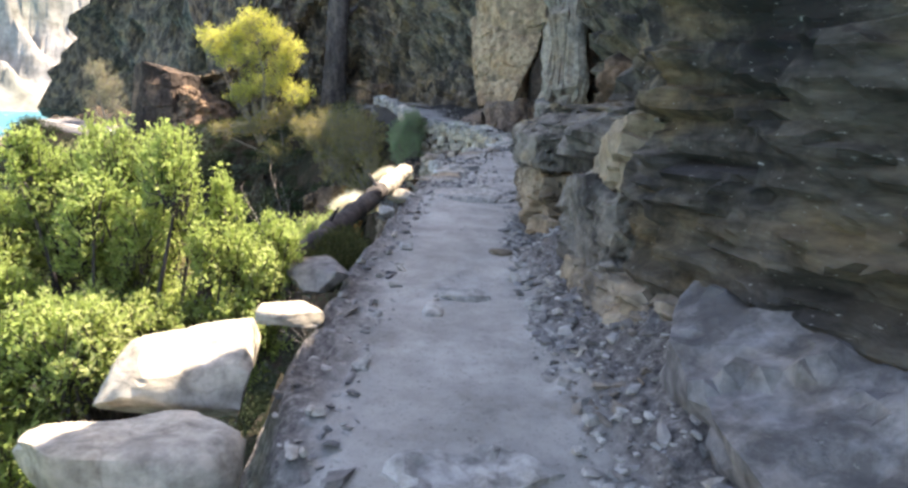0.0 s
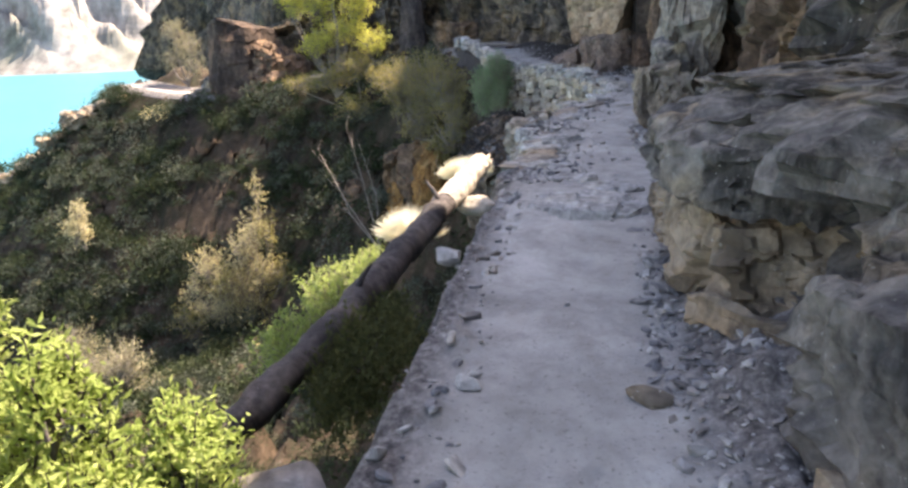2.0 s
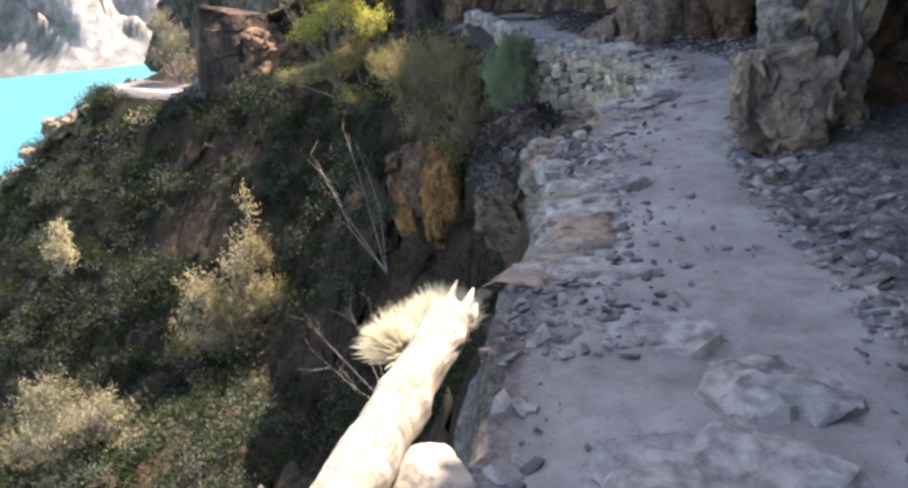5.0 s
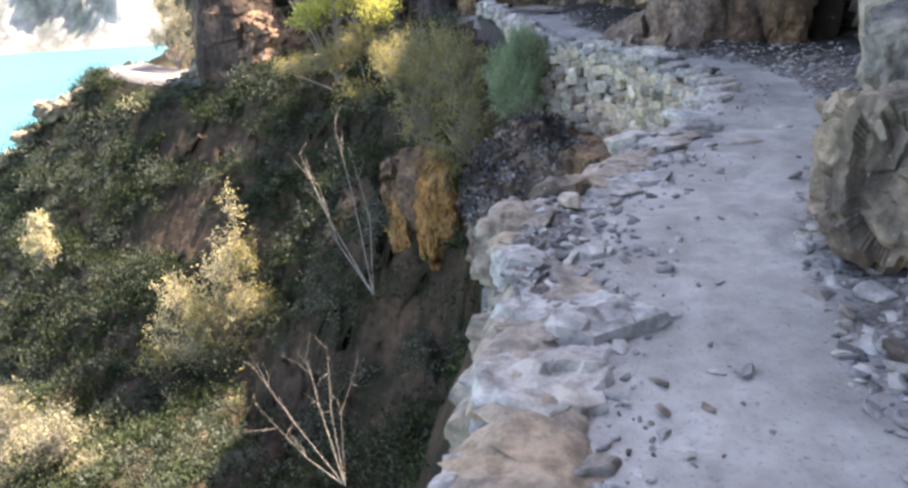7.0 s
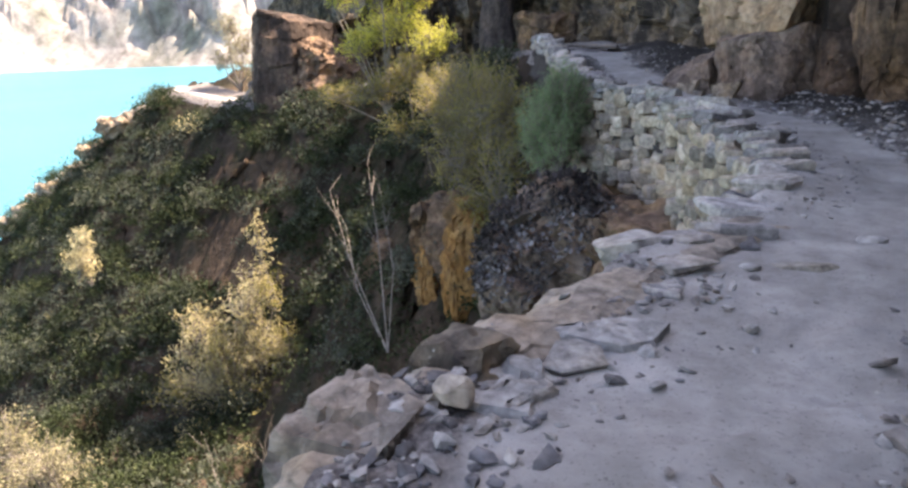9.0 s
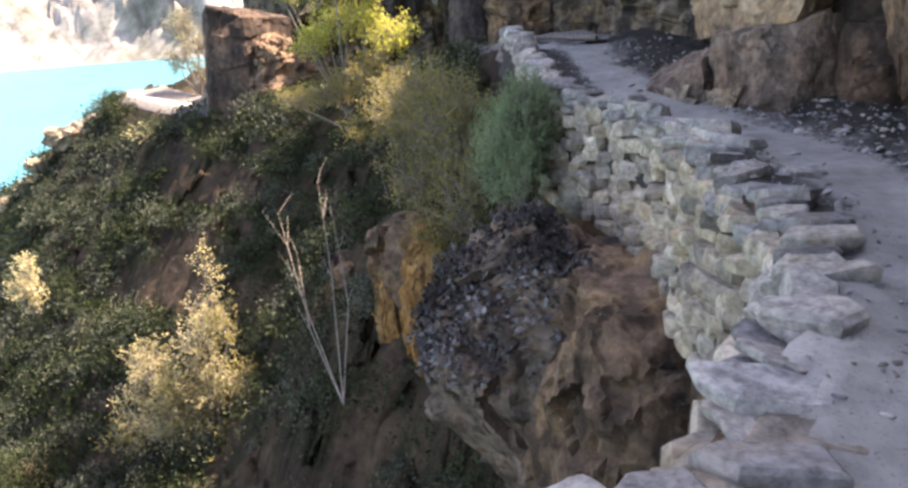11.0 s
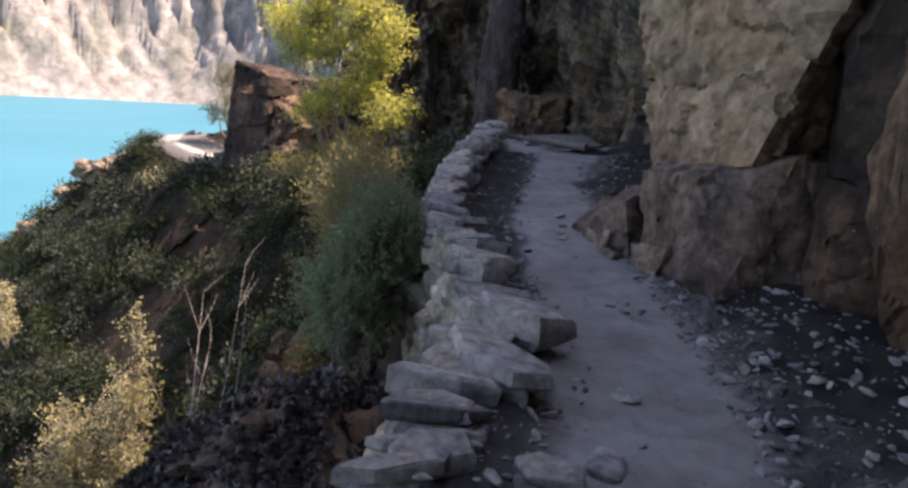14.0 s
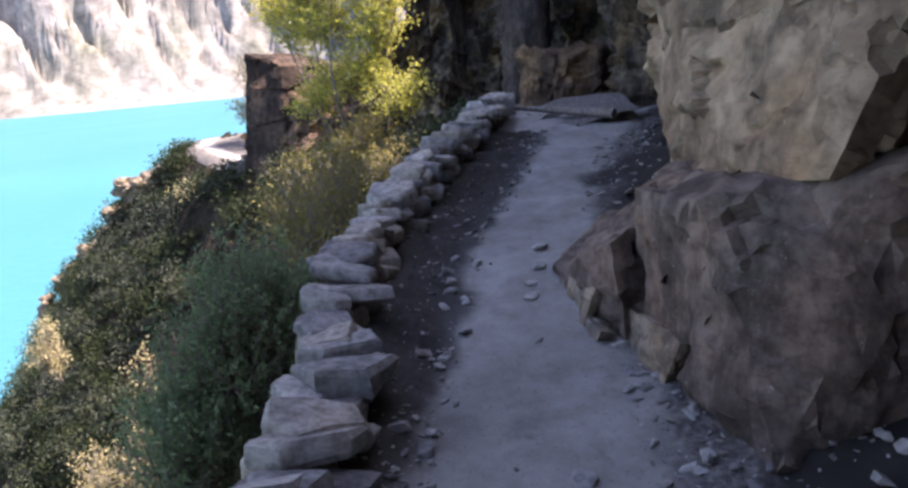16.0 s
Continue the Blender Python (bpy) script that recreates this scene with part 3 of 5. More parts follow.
def build_path():
    ys = np.concatenate([np.arange(-9, 0, 0.15), np.arange(0, 28.5, 0.05)])
    k = 72
    u = np.linspace(0, 1, k)
    xl, xr = brink_x(ys) - 0.14, np.interp(ys, XR_Y, XR_X)
    X = xl[:, None] + (xr - xl)[:, None] * u[None, :]
    Y = np.repeat(ys[:, None], k, 1)
    x, y = X.ravel(), Y.ravel()
    z, loose = path_height(x, y)
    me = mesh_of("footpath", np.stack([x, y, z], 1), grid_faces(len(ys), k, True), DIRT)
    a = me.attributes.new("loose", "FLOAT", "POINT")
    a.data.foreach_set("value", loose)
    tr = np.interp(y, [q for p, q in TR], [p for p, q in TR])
    # puts the cliff's shade into the colour; also darkens the strip beside the wall
    a = me.attributes.new("soil_shade", "FLOAT", "POINT")
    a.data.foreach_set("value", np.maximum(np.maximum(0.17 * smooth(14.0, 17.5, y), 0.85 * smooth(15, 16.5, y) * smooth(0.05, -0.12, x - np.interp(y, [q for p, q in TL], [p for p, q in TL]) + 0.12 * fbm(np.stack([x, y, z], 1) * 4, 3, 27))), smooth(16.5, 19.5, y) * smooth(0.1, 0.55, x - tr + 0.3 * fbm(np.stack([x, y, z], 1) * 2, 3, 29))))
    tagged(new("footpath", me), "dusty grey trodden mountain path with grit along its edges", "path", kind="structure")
    # where it goes on round the cove
    p = along([(-2.3, 26.5, 1.5), (-3.4, 28.6, 1.62), *[(x - 0.1, y + 0.45, z + 0.05) for x, y, z in FAR[1:]]], 0.25)
    n = normals2(p)
    w = np.linspace(0.55, -1.6, 12)
    V = np.concatenate([p[:, None, :2] + n[:, None, :] * w[None, :, None], np.repeat(p[:, None, 2:], 12, 1)], 2).reshape(-1, 3)
    V[:, 2] += 0.05 * fbm(V * 1.5, 3, 31) + np.tile(0.15 * smooth(-0.5, -1.6, w) - 0.25 * smooth(0.3, 0.55, w), len(p))
    me = mesh_of("footpath", V, grid_faces(len(p), 12), DIRT)
    a = me.attributes.new("loose", "FLOAT", "POINT")
    a.data.foreach_set("value", np.tile(smooth(0.2, 0.5, np.abs(w + 0.3)), len(p)))
    tagged(new("footpath", me), "pale dirt path cut along the cove's far slope", "path", kind="structure")


def loft(name, line, profile, step, mat, label, amp=0.5, cell=1.2, strata=1.8, seed=1, hstep=0.1, category="cliff", fine=0.05):
    """A rock face along a line: profile gives (set-back to the right, height) pairs."""
    p = along(line, step)
    n = -normals2(p)
    pr = np.array(profile, float)
    s = np.concatenate([[0], np.cumsum(np.hypot(*np.diff(pr, axis=0).T))])
    q = np.arange(0, s[-1], hstep)
    back, hh = np.interp(q, s, pr[:, 0]), np.interp(q, s, pr[:, 1])
    k = len(q)
    grow = p[:, 3:4] if p.shape[1] > 3 else np.ones((len(p), 1))
    tall = np.where(hh > 1.5, 1.5 + (hh - 1.5) * grow, hh)[:, :, None]
    V = np.concatenate([p[:, None, :2] + n[:, None, :] * back[None, :, None], p[:, None, 2:3] + tall], 2).reshape(-1, 3)
    N = np.repeat(n, k, 0)
    c = V / cell * np.array([1, 1, strata])
    r = amp * (0.55 * chunk(c, seed) + 0.3 * chunk(c * 2.6, seed + 3)) + amp * 0.4 * fbm(V * 0.35, 3, seed + 5) + 0.12 * amp * chunk(V * np.array([3.5, 3.5, 6.0]), seed + 8, 0.9) + fine * fbm(V * 2.8, 3, seed + 7)
    r *= np.tile(smooth(0, 0.25, hh), len(p)) * 0.8 + 0.2
    V[:, :2] -= N * r[:, None]
    V[:, 2] += 0.3 * r * np.tile(smooth(0.3, 1.5, hh), len(p))
    me = mesh_of(name, V, grid_faces(len(p), k), mat, True)
    return tagged(new(name, me), label, category, kind="structure")


build_slope()
build_path()

# water and the far shore
me = mesh_of("water", [(-2500, -1200, LAKE_Z), (-2500, 2600, LAKE_Z), (-10, 2600, LAKE_Z), (-10, -1200, LAKE_Z)], [(0, 3, 2, 1)], LAKE)
tagged(new("water", me), "bright turquoise glacier lake with a calm surface", "lake", kind="structure")


def build_mountain():
    az = np.radians(np.linspace(-110, 15, 420))
    r = np.concatenate([np.linspace(0, 1, 120) ** 1.2 * 1500])
    A, R = np.meshgrid(az, r, indexing="ij")
    a, rr = A.ravel(), R.ravel()
    shore = 1050 + 90 * np.sin(a * 5 + 1) + 50 * np.sin(a * 13)
    x, y = np.sin(a) * (shore + rr), np.cos(a) * (shore + rr)
    q = np.stack([x, y, 0 * x], 1)
    # slabs and gullies run down at a slant to the shore
    w = vnoise(q / 300, 41)
    e = np.stack([a * 30 + rr / 48 + 0.9 * w, rr / 300, 0 * a], 1)
    ridge = 1 - np.abs(fbm(e, 4, 44, 0.55))
    e2 = np.stack([a * 90 + rr / 26 + 1.5 * w, rr / 90, 0 * a], 1)
    ridge2 = 1 - np.abs(fbm(e2, 4, 46, 0.6))
    z = LAKE_Z - 4 + rr * 0.66 + smooth(0, 240, rr) * (115 * ridge + 75 * ridge2 + 75 * fbm(q / 260, 5, 47, 0.55)) + 16 * fbm(q / 40, 4, 45) * smooth(0, 100, rr)
    me = mesh_of("backdrop", np.stack([x, y, z], 1), grid_faces(len(az), len(r), True), MOUNTAIN)
    tagged(new("backdrop", me), "sunlit pale rock mountainside cut by gullies above the lake", "mountain", kind="structure")


build_mountain()

# ---- the cliff behind the path ----
# each station: x, y, foot, and how far the face above head height is stretched upwards
UP = [(0, -0.6), (0.02, 0.4), (-0.05, 1.5), (-0.25, 2.6), (-0.35, 3.6), (-0.1, 4.5), (0.5, 4.7), (6, 5.2)]
loft("wall_south", [(2.4, -9, 0.0, 1.0), (1.95, -4, 0.1, 1.0), (1.9, 0, 0.4, 0.95), (1.5, 1.6, 0.5, 0.95), (1.08, 2.8, 0.5, 0.95), (0.84, 3.5, 0.5, 0.95), (0.95, 3.75, 0.6, 1.0), (1.7, 4.1, 0.6, 1.0), (2.4, 4.7, 0.7, 1.0)],
     UP, 0.045, STRATA, "dark finely layered cliff face with black lichen and pale flecks", 0.16, 0.9, 5.5, 53, 0.03, fine=0.035)
loft("wall_near", [(1.9, 3.9, 0.6, 1.0), (1.95, 5.0, 0.8, 1.2), (1.95, 6, 0.9, 1.25), (2.1, 7.4, 0.7, 1.5), (2.5, 8.6, 0.5, 2.5), (2.7, 10.0, 0.5, 2.5), (2.7, 10.5, 0.5, 1.72), (2.6, 12.4, 0.5, 1.72), (3.3, 13.3, 0.5, 2.0)],
     UP, 0.08, BLACKROCK, "dark layered cliff face with black lichen and pale flecks", 0.5, 1.1, 2.4, 51, 0.08)
UP2 = [(0, -0.6), (0.05, 0.6), (-0.05, 2.0), (-0.9, 3.5), (-1.4, 5.0), (-1.0, 6.5), (0.5, 8.0), (1.0, 8.4), (7, 9)]
loft("wall_back", [(3.0, 12.6, 0.5, 0.8), (3.9, 14.2, 0.6, 1.5), (4.6, 16.5, 0.7, 1.8), (4.9, 19.0, 0.7, 1.6), (4.4, 21.6, 0.7, 1.5), (3.0, 23.6, 0.9, 1.4), (1.4, 25.2, 1.1, 1.3), (0.2, 27, 1.3, 1.2), (-0.6, 29.5, 1.4, 1.1), (-1.6, 32.5, 1.4, 1.0)],
     UP2, 0.1, CLIFF, "tall dark overhanging cliff face streaked with lichen", 0.85, 1.2, 0.6, 57, 0.1)
UP3 = [(0, -1.0), (0.1, 1.5), (0.0, 4.0), (-0.2, 6.5), (0.3, 8.6), (1.0, 9.0), (7, 9.6)]
loft("wall_cove", [(-0.8, 30.5, 1.2, 1.0), (-2.6, 34.0, 1.2, 1.0), (-5.5, 36.2, 1.0, 1.0), (-8.3, 35.9, 0.6, 1.0), (-9.6, 35.6, 0.4, 0.8), (-10.6, 35.2, 0.2, 0.28), (-12.5, 34.9, 0.0, 0.2), (-14.5, 34.6, -0.2, 0.12), (-16.0, 35.2, -0.2, 0.02), (-17.2, 37, 0, 0.02), (-18, 48, 0, 0.02)],
     UP3, 0.14, CLIFF, "dark rock wall above the cove with deep clefts", 1.1, 1.5, 0.45, 63, 0.14)

# low bench of ledges beside the first stretch
BENCH = [(0.02, -0.35), (0.0, 0.1), (0.06, 0.42), (-0.06, 0.5), (-0.08, 0.78), (0.14, 0.9), (0.5, 0.98), (1.5, 1.2)]
loft("wall_ledge", [(1.9, 3.7, 0.4), (1.5, 4.1, 0.44), (1.2, 4.6, 0.47), (0.95, 5.2, 0.5), (0.78, 6.0, 0.5), (0.82, 7.0, 0.5), (1.1, 7.9, 0.5), (1.8, 8.5, 0.5), (2.8, 8.9, 0.5)],
     BENCH, 0.05, LEDGE, "broken grey and ochre ledges of rock along the path", 0.24, 0.55, 1.8, 71, 0.045, fine=0.03)

loft("wall_far", [(-43, 100, -12.5, 0.6), (-41, 82, -12.5, 1.2), (-37, 78.5, -12.5, 2.6), (-30, 75, -12.5, 4.4), (-12, 72, -12, 5.0), (4, 66, -8, 5.0)],
     UP3, 0.6, CLIFF, "far dark cliff beyond the cove", 3.0, 5.0, 0.8, 67, 0.5)
LIP = [(0.02, -1.1), (-0.06, -0.7), (-0.02, -0.4), (-0.05, -0.16), (0.03, -0.03), (0.14, 0.02), (0.3, 0.01), (0.46, -0.07)]
loft("brink_ledge", NEAR[8:16], LIP, 0.04, LIPROCK, "pale worn lip of rock along the path's brink", 0.8, 0.55, 1.6, 73, 0.035, category="ledge", fine=0.16)

# ---- great rocks standing out of the cliff ----
mass("rock_pillar", (1.78, 12.25, 2.5), (0.66, 0.9, 4.8), 12, 101, LIPROCK, "grey-tan rock pillar beside the path, stained and cracked", relief=0.1, cell=0.45, strata=1.0)
mass("boulder", (1.5, 11.8, 0.92), (0.85, 0.9, 0.8), 15, 111, TAN, "pale lumpy rock at the pillar's foot", relief=0.07, cell=0.35, strata=1.0, boxy=0.4, cut=16, level=6)
mass("boulder", (1.62, 11.9, 1.35), (0.6, 0.7, 0.6), 40, 115, LEDGE, "grey-tan rock resting against the pillar", relief=0.06, cell=0.3, strata=1.0, boxy=0.4, cut=16, level=5)
mass("rock_pillar", (2.3, 12.9, 2.6), (0.9, 1.0, 4.8), 30, 112, BROWN, "brown rock column behind the pillar", relief=0.16, cell=0.7, strata=0.7)
mass("boulder", (2.55, 9.9, 1.3), (1.0, 1.3, 1.6), 30, 113, BROWN, "dark brown block in the hollow under the cliff", relief=0.2, cell=0.7)
mass("rock_pillar", (2.9, 20.95, 2.3), (0.8, 1.0, 3.6), 20, 102, BROWN, "reddish-brown rock column at the foot of the cliff", relief=0.1, cell=0.9, strata=0.6)
hewn("boulder", [(0.95, 21.95, 0.5), (1.62, 21.14, 0.6), (1.68, 21.14, 0.85), (1.44, 21.44, 1.5), (1.3, 21.6, 1.72), (0.85, 22.05, 1.7), (2.06, 21.7, 1.9), (2.4, 21.9, 1.9), (2.4, 21.75, 0.5), (1.2, 23.6, 0.6), (1.1, 23.4, 1.9), (2.8, 23.3, 2.0)],
     WARM, "large angular tan boulder jutting toward the path", 103, 0.36, 0.034)
hewn("boulder", [(-0.1, 23.15, 0.7), (-0.05, 23.0, 0.95), (0.12, 22.6, 1.05), (0.75, 22.0, 1.4), (0.88, 21.9, 0.6), (0.95, 22.4, 0.6), (0.95, 22.4, 1.6), (0.35, 23.3, 1.35), (0.4, 23.5, 0.7)],
     WARM, "low slanted tan rock slab by the path", 104, 0.28, 0.034)
for k, (dx, dy, top) in enumerate(((-0.1, -0.06, 1.0), (0.0, -0.2, 0.86), (0.5, -0.52, 1.0))):
    hewn("rock_splinter", [(-0.02 + dx, 22.95 + dy, 0.66), (0.55 + dx, 22.2 + dy, 0.66), (0.72 + dx, 22.1 + dy, top + 0.1), (0.1 + dx, 22.85 + dy, top), (0.05 + dx, 23.05 + dy, 0.66), (0.62 + dx, 22.28 + dy, 0.66), (0.77 + dx, 22.16 + dy, top + 0.08), (0.16 + dx, 22.92 + dy, top - 0.03)],
         TAN, "thin pale splinter of rock leaning on the slab", 160 + k, 0.2, 0.02, fine=0.06)
over = tagged(new("rock_overhang"), "massive pale tan rock split into blocks, overhanging the path", "rock")
hewn("block", [(0.55, 23.2, 2.3), (1.0, 22.5, 2.35), (2.05, 21.65, 2.6), (2.35, 21.5, 3.3), (0.5, 22.9, 3.3), (0.4, 23.3, 4.5), (1.5, 21.9, 3.9), (3.0, 24.2, 2.3), (0.8, 25.2, 2.1), (3.0, 24.2, 4.4), (0.6, 25.2, 4.6), (2.6, 21.6, 4.3)],
     SAND, "", 105, 0.65, 0.055, parent=over, fine=0.07)
hewn("ledge", [(0.7, 23.2, 1.6), (0.95, 22.3, 1.7), (1.75, 21.65, 1.85), (2.05, 21.65, 2.65), (1.0, 22.4, 2.45), (0.6, 23.1, 2.4), (2.9, 24, 1.7), (2.9, 24, 2.6), (0.9, 24.6, 1.6), (0.8, 24.6, 2.4)],
     SAND, "", 125, 0.6, 0.045, parent=over, fine=0.07)
hewn("block", [(0.6, 23.0, 4.3), (1.6, 21.9, 3.9), (2.7, 21.3, 4.2), (3.1, 21.0, 5.6), (1.7, 21.5, 5.6), (0.5, 22.7, 5.8), (0.7, 25, 4.4), (3.1, 24, 4.3), (0.7, 25, 6.5), (3.2, 24, 6.5), (1.9, 21.8, 6.6)],
     SAND, "", 126, 1.2, 0.055, parent=over)
hewn("rock_block", [(0.8, 3.6, 0.45), (0.72, 4.35, 0.5), (0.7, 4.45, 0.98), (0.74, 3.9, 1.06), (0.84, 3.58, 1.02), (1.5, 3.6, 0.4), (1.5, 4.6, 0.4), (1.5, 3.6, 1.1), (1.5, 4.7, 1.1)],
     LEDGE, "upright grey-brown rock block at the cliff's foot", 127, 0.24, 0.045, fine=0.05)
hewn("rock_block", [(0.84, 3.56, 1.0), (0.8, 4.0, 1.02), (0.86, 4.15, 1.3), (0.84, 3.6, 1.42), (1.5, 3.6, 1.0), (1.5, 4.5, 1.0), (1.5, 3.6, 1.5), (1.5, 4.5, 1.4)],
     TAN, "ochre-tan rock block set on the block below it", 137, 0.22, 0.035, fine=0.05)
hewn("rock_block", [(0.74, 3.2, 0.42), (0.66, 4.1, 0.42), (0.7, 4.15, 0.55), (0.78, 3.2, 0.58), (1.3, 2.6, 0.4), (1.25, 2.6, 0.62), (1.4, 4.2, 0.4), (1.4, 4.2, 0.62)],
     TAN, "low ochre ledge of rock under the dark cliff", 138, 0.2, 0.035, fine=0.05)
hewn("rock_block", [(0.68, 5.2, 0.98), (0.5, 5.62, 1.06), (0.5, 6.4, 1.12), (0.74, 6.6, 0.85), (1.6, 5.1, 0.95), (1.6, 6.7, 0.9), (0.66, 5.25, 1.24), (0.52, 5.7, 1.2), (0.54, 6.4, 1.28), (1.5, 5.1, 1.3), (1.5, 6.7, 1.4)],
     LEDGE, "grey flat-topped rock block jutting from the ledge", 128, 0.26, 0.045, fine=0.05)
hewn("rock_block", [(0.74, 5.2, 0.5), (0.62, 5.75, 0.55), (0.64, 6.5, 0.55), (0.7, 5.3, 0.95), (0.6, 5.75, 0.92), (0.62, 6.5, 0.9), (1.5, 5.2, 0.5), (1.5, 6.6, 0.5), (1.5, 5.2, 1.0), (1.5, 6.6, 0.95)],
     TAN, "cracked tan rock under the jutting ledge", 139, 0.24, 0.05, fine=0.05)
# the overhang's shade on this face is put into the darker rock colour
butt = tagged(new("rock_buttress"), "brown rock face split by pale cracks, its shade put into a darker colour", "rock")
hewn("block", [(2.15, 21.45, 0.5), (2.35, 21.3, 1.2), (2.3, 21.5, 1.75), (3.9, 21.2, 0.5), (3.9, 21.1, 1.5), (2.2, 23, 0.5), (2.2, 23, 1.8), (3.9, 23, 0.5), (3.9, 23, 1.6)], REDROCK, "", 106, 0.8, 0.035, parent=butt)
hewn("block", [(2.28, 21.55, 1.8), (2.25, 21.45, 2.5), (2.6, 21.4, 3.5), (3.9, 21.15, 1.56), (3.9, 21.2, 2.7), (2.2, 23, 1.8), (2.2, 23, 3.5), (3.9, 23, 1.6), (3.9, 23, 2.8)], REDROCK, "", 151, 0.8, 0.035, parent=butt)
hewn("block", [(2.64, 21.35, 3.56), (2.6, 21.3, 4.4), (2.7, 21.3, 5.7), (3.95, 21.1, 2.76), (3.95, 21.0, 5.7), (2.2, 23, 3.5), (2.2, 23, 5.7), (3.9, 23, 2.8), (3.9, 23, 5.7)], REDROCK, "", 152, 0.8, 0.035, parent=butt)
hewn("filling", [(2.45, 21.7, 0.6), (2.75, 21.6, 5.5), (3.8, 21.4, 0.6), (3.8, 21.4, 5.5), (2.4, 22.9, 0.6), (2.4, 22.9, 5.5), (3.8, 22.9, 0.6), (3.8, 22.9, 5.5)], TAN, "pale mineral filling of the cracks", 153, 0.6, 0.01, parent=butt)
tower = tagged(new("rock_tower"), "dark red-brown split rock standing beside the far path", "rock")
hewn("block", [(-15.7, 33.0, -0.4), (-14.7, 31.9, -0.4), (-13.2, 32.3, -0.3), (-15.5, 33.3, 3.1), (-14.7, 32.6, 3.3), (-13.6, 32.9, 2.8), (-15.5, 35.0, 3.3), (-12.9, 35.0, 2.8), (-15.8, 35.3, -0.4), (-12.6, 35.3, -0.2)], REDROCK, "", 107, 1.1, 0.05, parent=tower)
hewn("block", [(-13.4, 32.1, -0.3), (-12.2, 31.9, -0.3), (-11.6, 32.8, -0.2), (-13.2, 32.7, 2.1), (-12.3, 32.7, 1.6), (-11.6, 33.2, 1.0), (-13.2, 35, 2.4), (-11.4, 35, 1.2), (-13.2, 35.2, -0.3), (-11.2, 35.2, -0.2)], BROWN, "", 148, 0.7, 0.13, parent=tower)
hewn("block", [(-16.9, 33.4, -0.5), (-15.5, 32.8, -0.4), (-15.3, 33.1, 0.9), (-16.2, 33.7, 0.6), (-16.6, 34.8, -0.5), (-15.2, 34.8, 1.3)], LEDGE, "", 132, 0.5, 0.12, parent=tower)
mass("rock_mound", (-0.05, 19.5, -2.0), (2.0, 3.6, 3.4), 25, 118, BROWN, "dark earthy rock under the foot of the wall", relief=0.15, cell=0.6, boxy=0.6, strata=0.9)
knob = mass("rock_mound", (-0.65, 19.95, -2.35), (2.9, 2.5, 4.5), 20, 108, WARM, "dark brown rock knob below the wall, strewn with dry leaves", relief=0.17, cell=0.7, boxy=0.5, strata=0.8, tilt=(0, -24))
mass("rock_outcrop", (-3.7, 23.2, -3.3), (1.2, 1.3, 4.2), 10, 109, OCHRE, "orange-ochre rock outcrop on the shaded slope", relief=0.16, cell=0.7, boxy=0.5, strata=0.5)
mass("rock_outcrop", (-4.9, 24.3, -4.4), (0.9, 1.3, 4.0), 25, 129, OCHRE, "narrow ochre rib of rock in the gully", relief=0.16, cell=0.6, boxy=0.5, strata=0.5)
mass("rock_outcrop", (-4.5, 24.6, -3.6), (1.9, 1.4, 4.6), 0, 130, BROWN, "dark brown rock wall of the gully", relief=0.2, cell=0.8, boxy=0.6, strata=0.5)
mass("rock_outcrop", (-7.2, 26.2, -5.2), (2.6, 1.8, 4.4), 20, 131, BROWN, "reddish-brown rock in the gully", relief=0.25, cell=0.9, boxy=0.6, strata=0.6)
# unseen filler, added to close gaps between the two faces and block stray sun
mass("rock_buttress", (2.9, 4.0, 2.3), (1.6, 3.4, 4.6), 0, 133, BROWN, "unseen rock block added behind the cliff face to stop light leaking through", relief=0.1)
mass("rock_outcrop", (-3.6, 30.8, 1.7), (1.6, 1.4, 1.8), 50, 110, BROWN, "brown rock outcrop beyond the wall's end", relief=0.2, cell=0.7)

# ---- boulders at the brink ----
def boulder(x, y, z, size, turn, seed, label, mat=WHITE, tilt=(0, 0)):
    ob = new("boulder", stone_mesh("boulder", size, seed, mat, level=4, cuts=10 if mat is WHITE else 20, boxy=0.55 if mat is WHITE else 0.9, rough=0.05))
    ob.matrix_basis = pose(x, y, z, tilt[0], tilt[1], turn)
    return tagged(ob, label, "boulder")


boulder(-1.0, 2.12, 0.27, (0.72, 0.5, 0.3), 10, 1, "smooth cream-white boulder in the sun at the brink")
boulder(-0.98, 2.62, 0.38, (0.62, 0.66, 0.36), -20, 2, "large sunlit white boulder at the brink")
boulder(-0.8, 3.4, 0.38, (0.34, 0.24, 0.12), 10, 3, "small cream stone at the brink")
# this stone's shade is put into its colour: grey slab instead of pale rock
boulder(-0.78, 3.95, 0.44, (0.42, 0.42, 0.2), 30, 4, "angular stone at the brink, its shade put into grey rock", SLAB)
boulder(-0.62, 6.3, 0.47, (0.2, 0.18, 0.13), 20, 5, "small pale angular stone beside the log", PALE)
hewn("boulder", [(-0.62, 12.0, 0.3), (-0.14, 11.98, 0.35), (-0.06, 12.42, 0.4), (-0.5, 12.55, 0.35), (-0.58, 12.06, 0.62), (-0.2, 12.04, 0.6), (-0.14, 12.38, 0.64), (-0.46, 12.5, 0.66)],
     LIPROCK, "pale worn flat-topped boulder at the crumbling brink", 171, 0.2, 0.025, "boulder", fine=0.05)
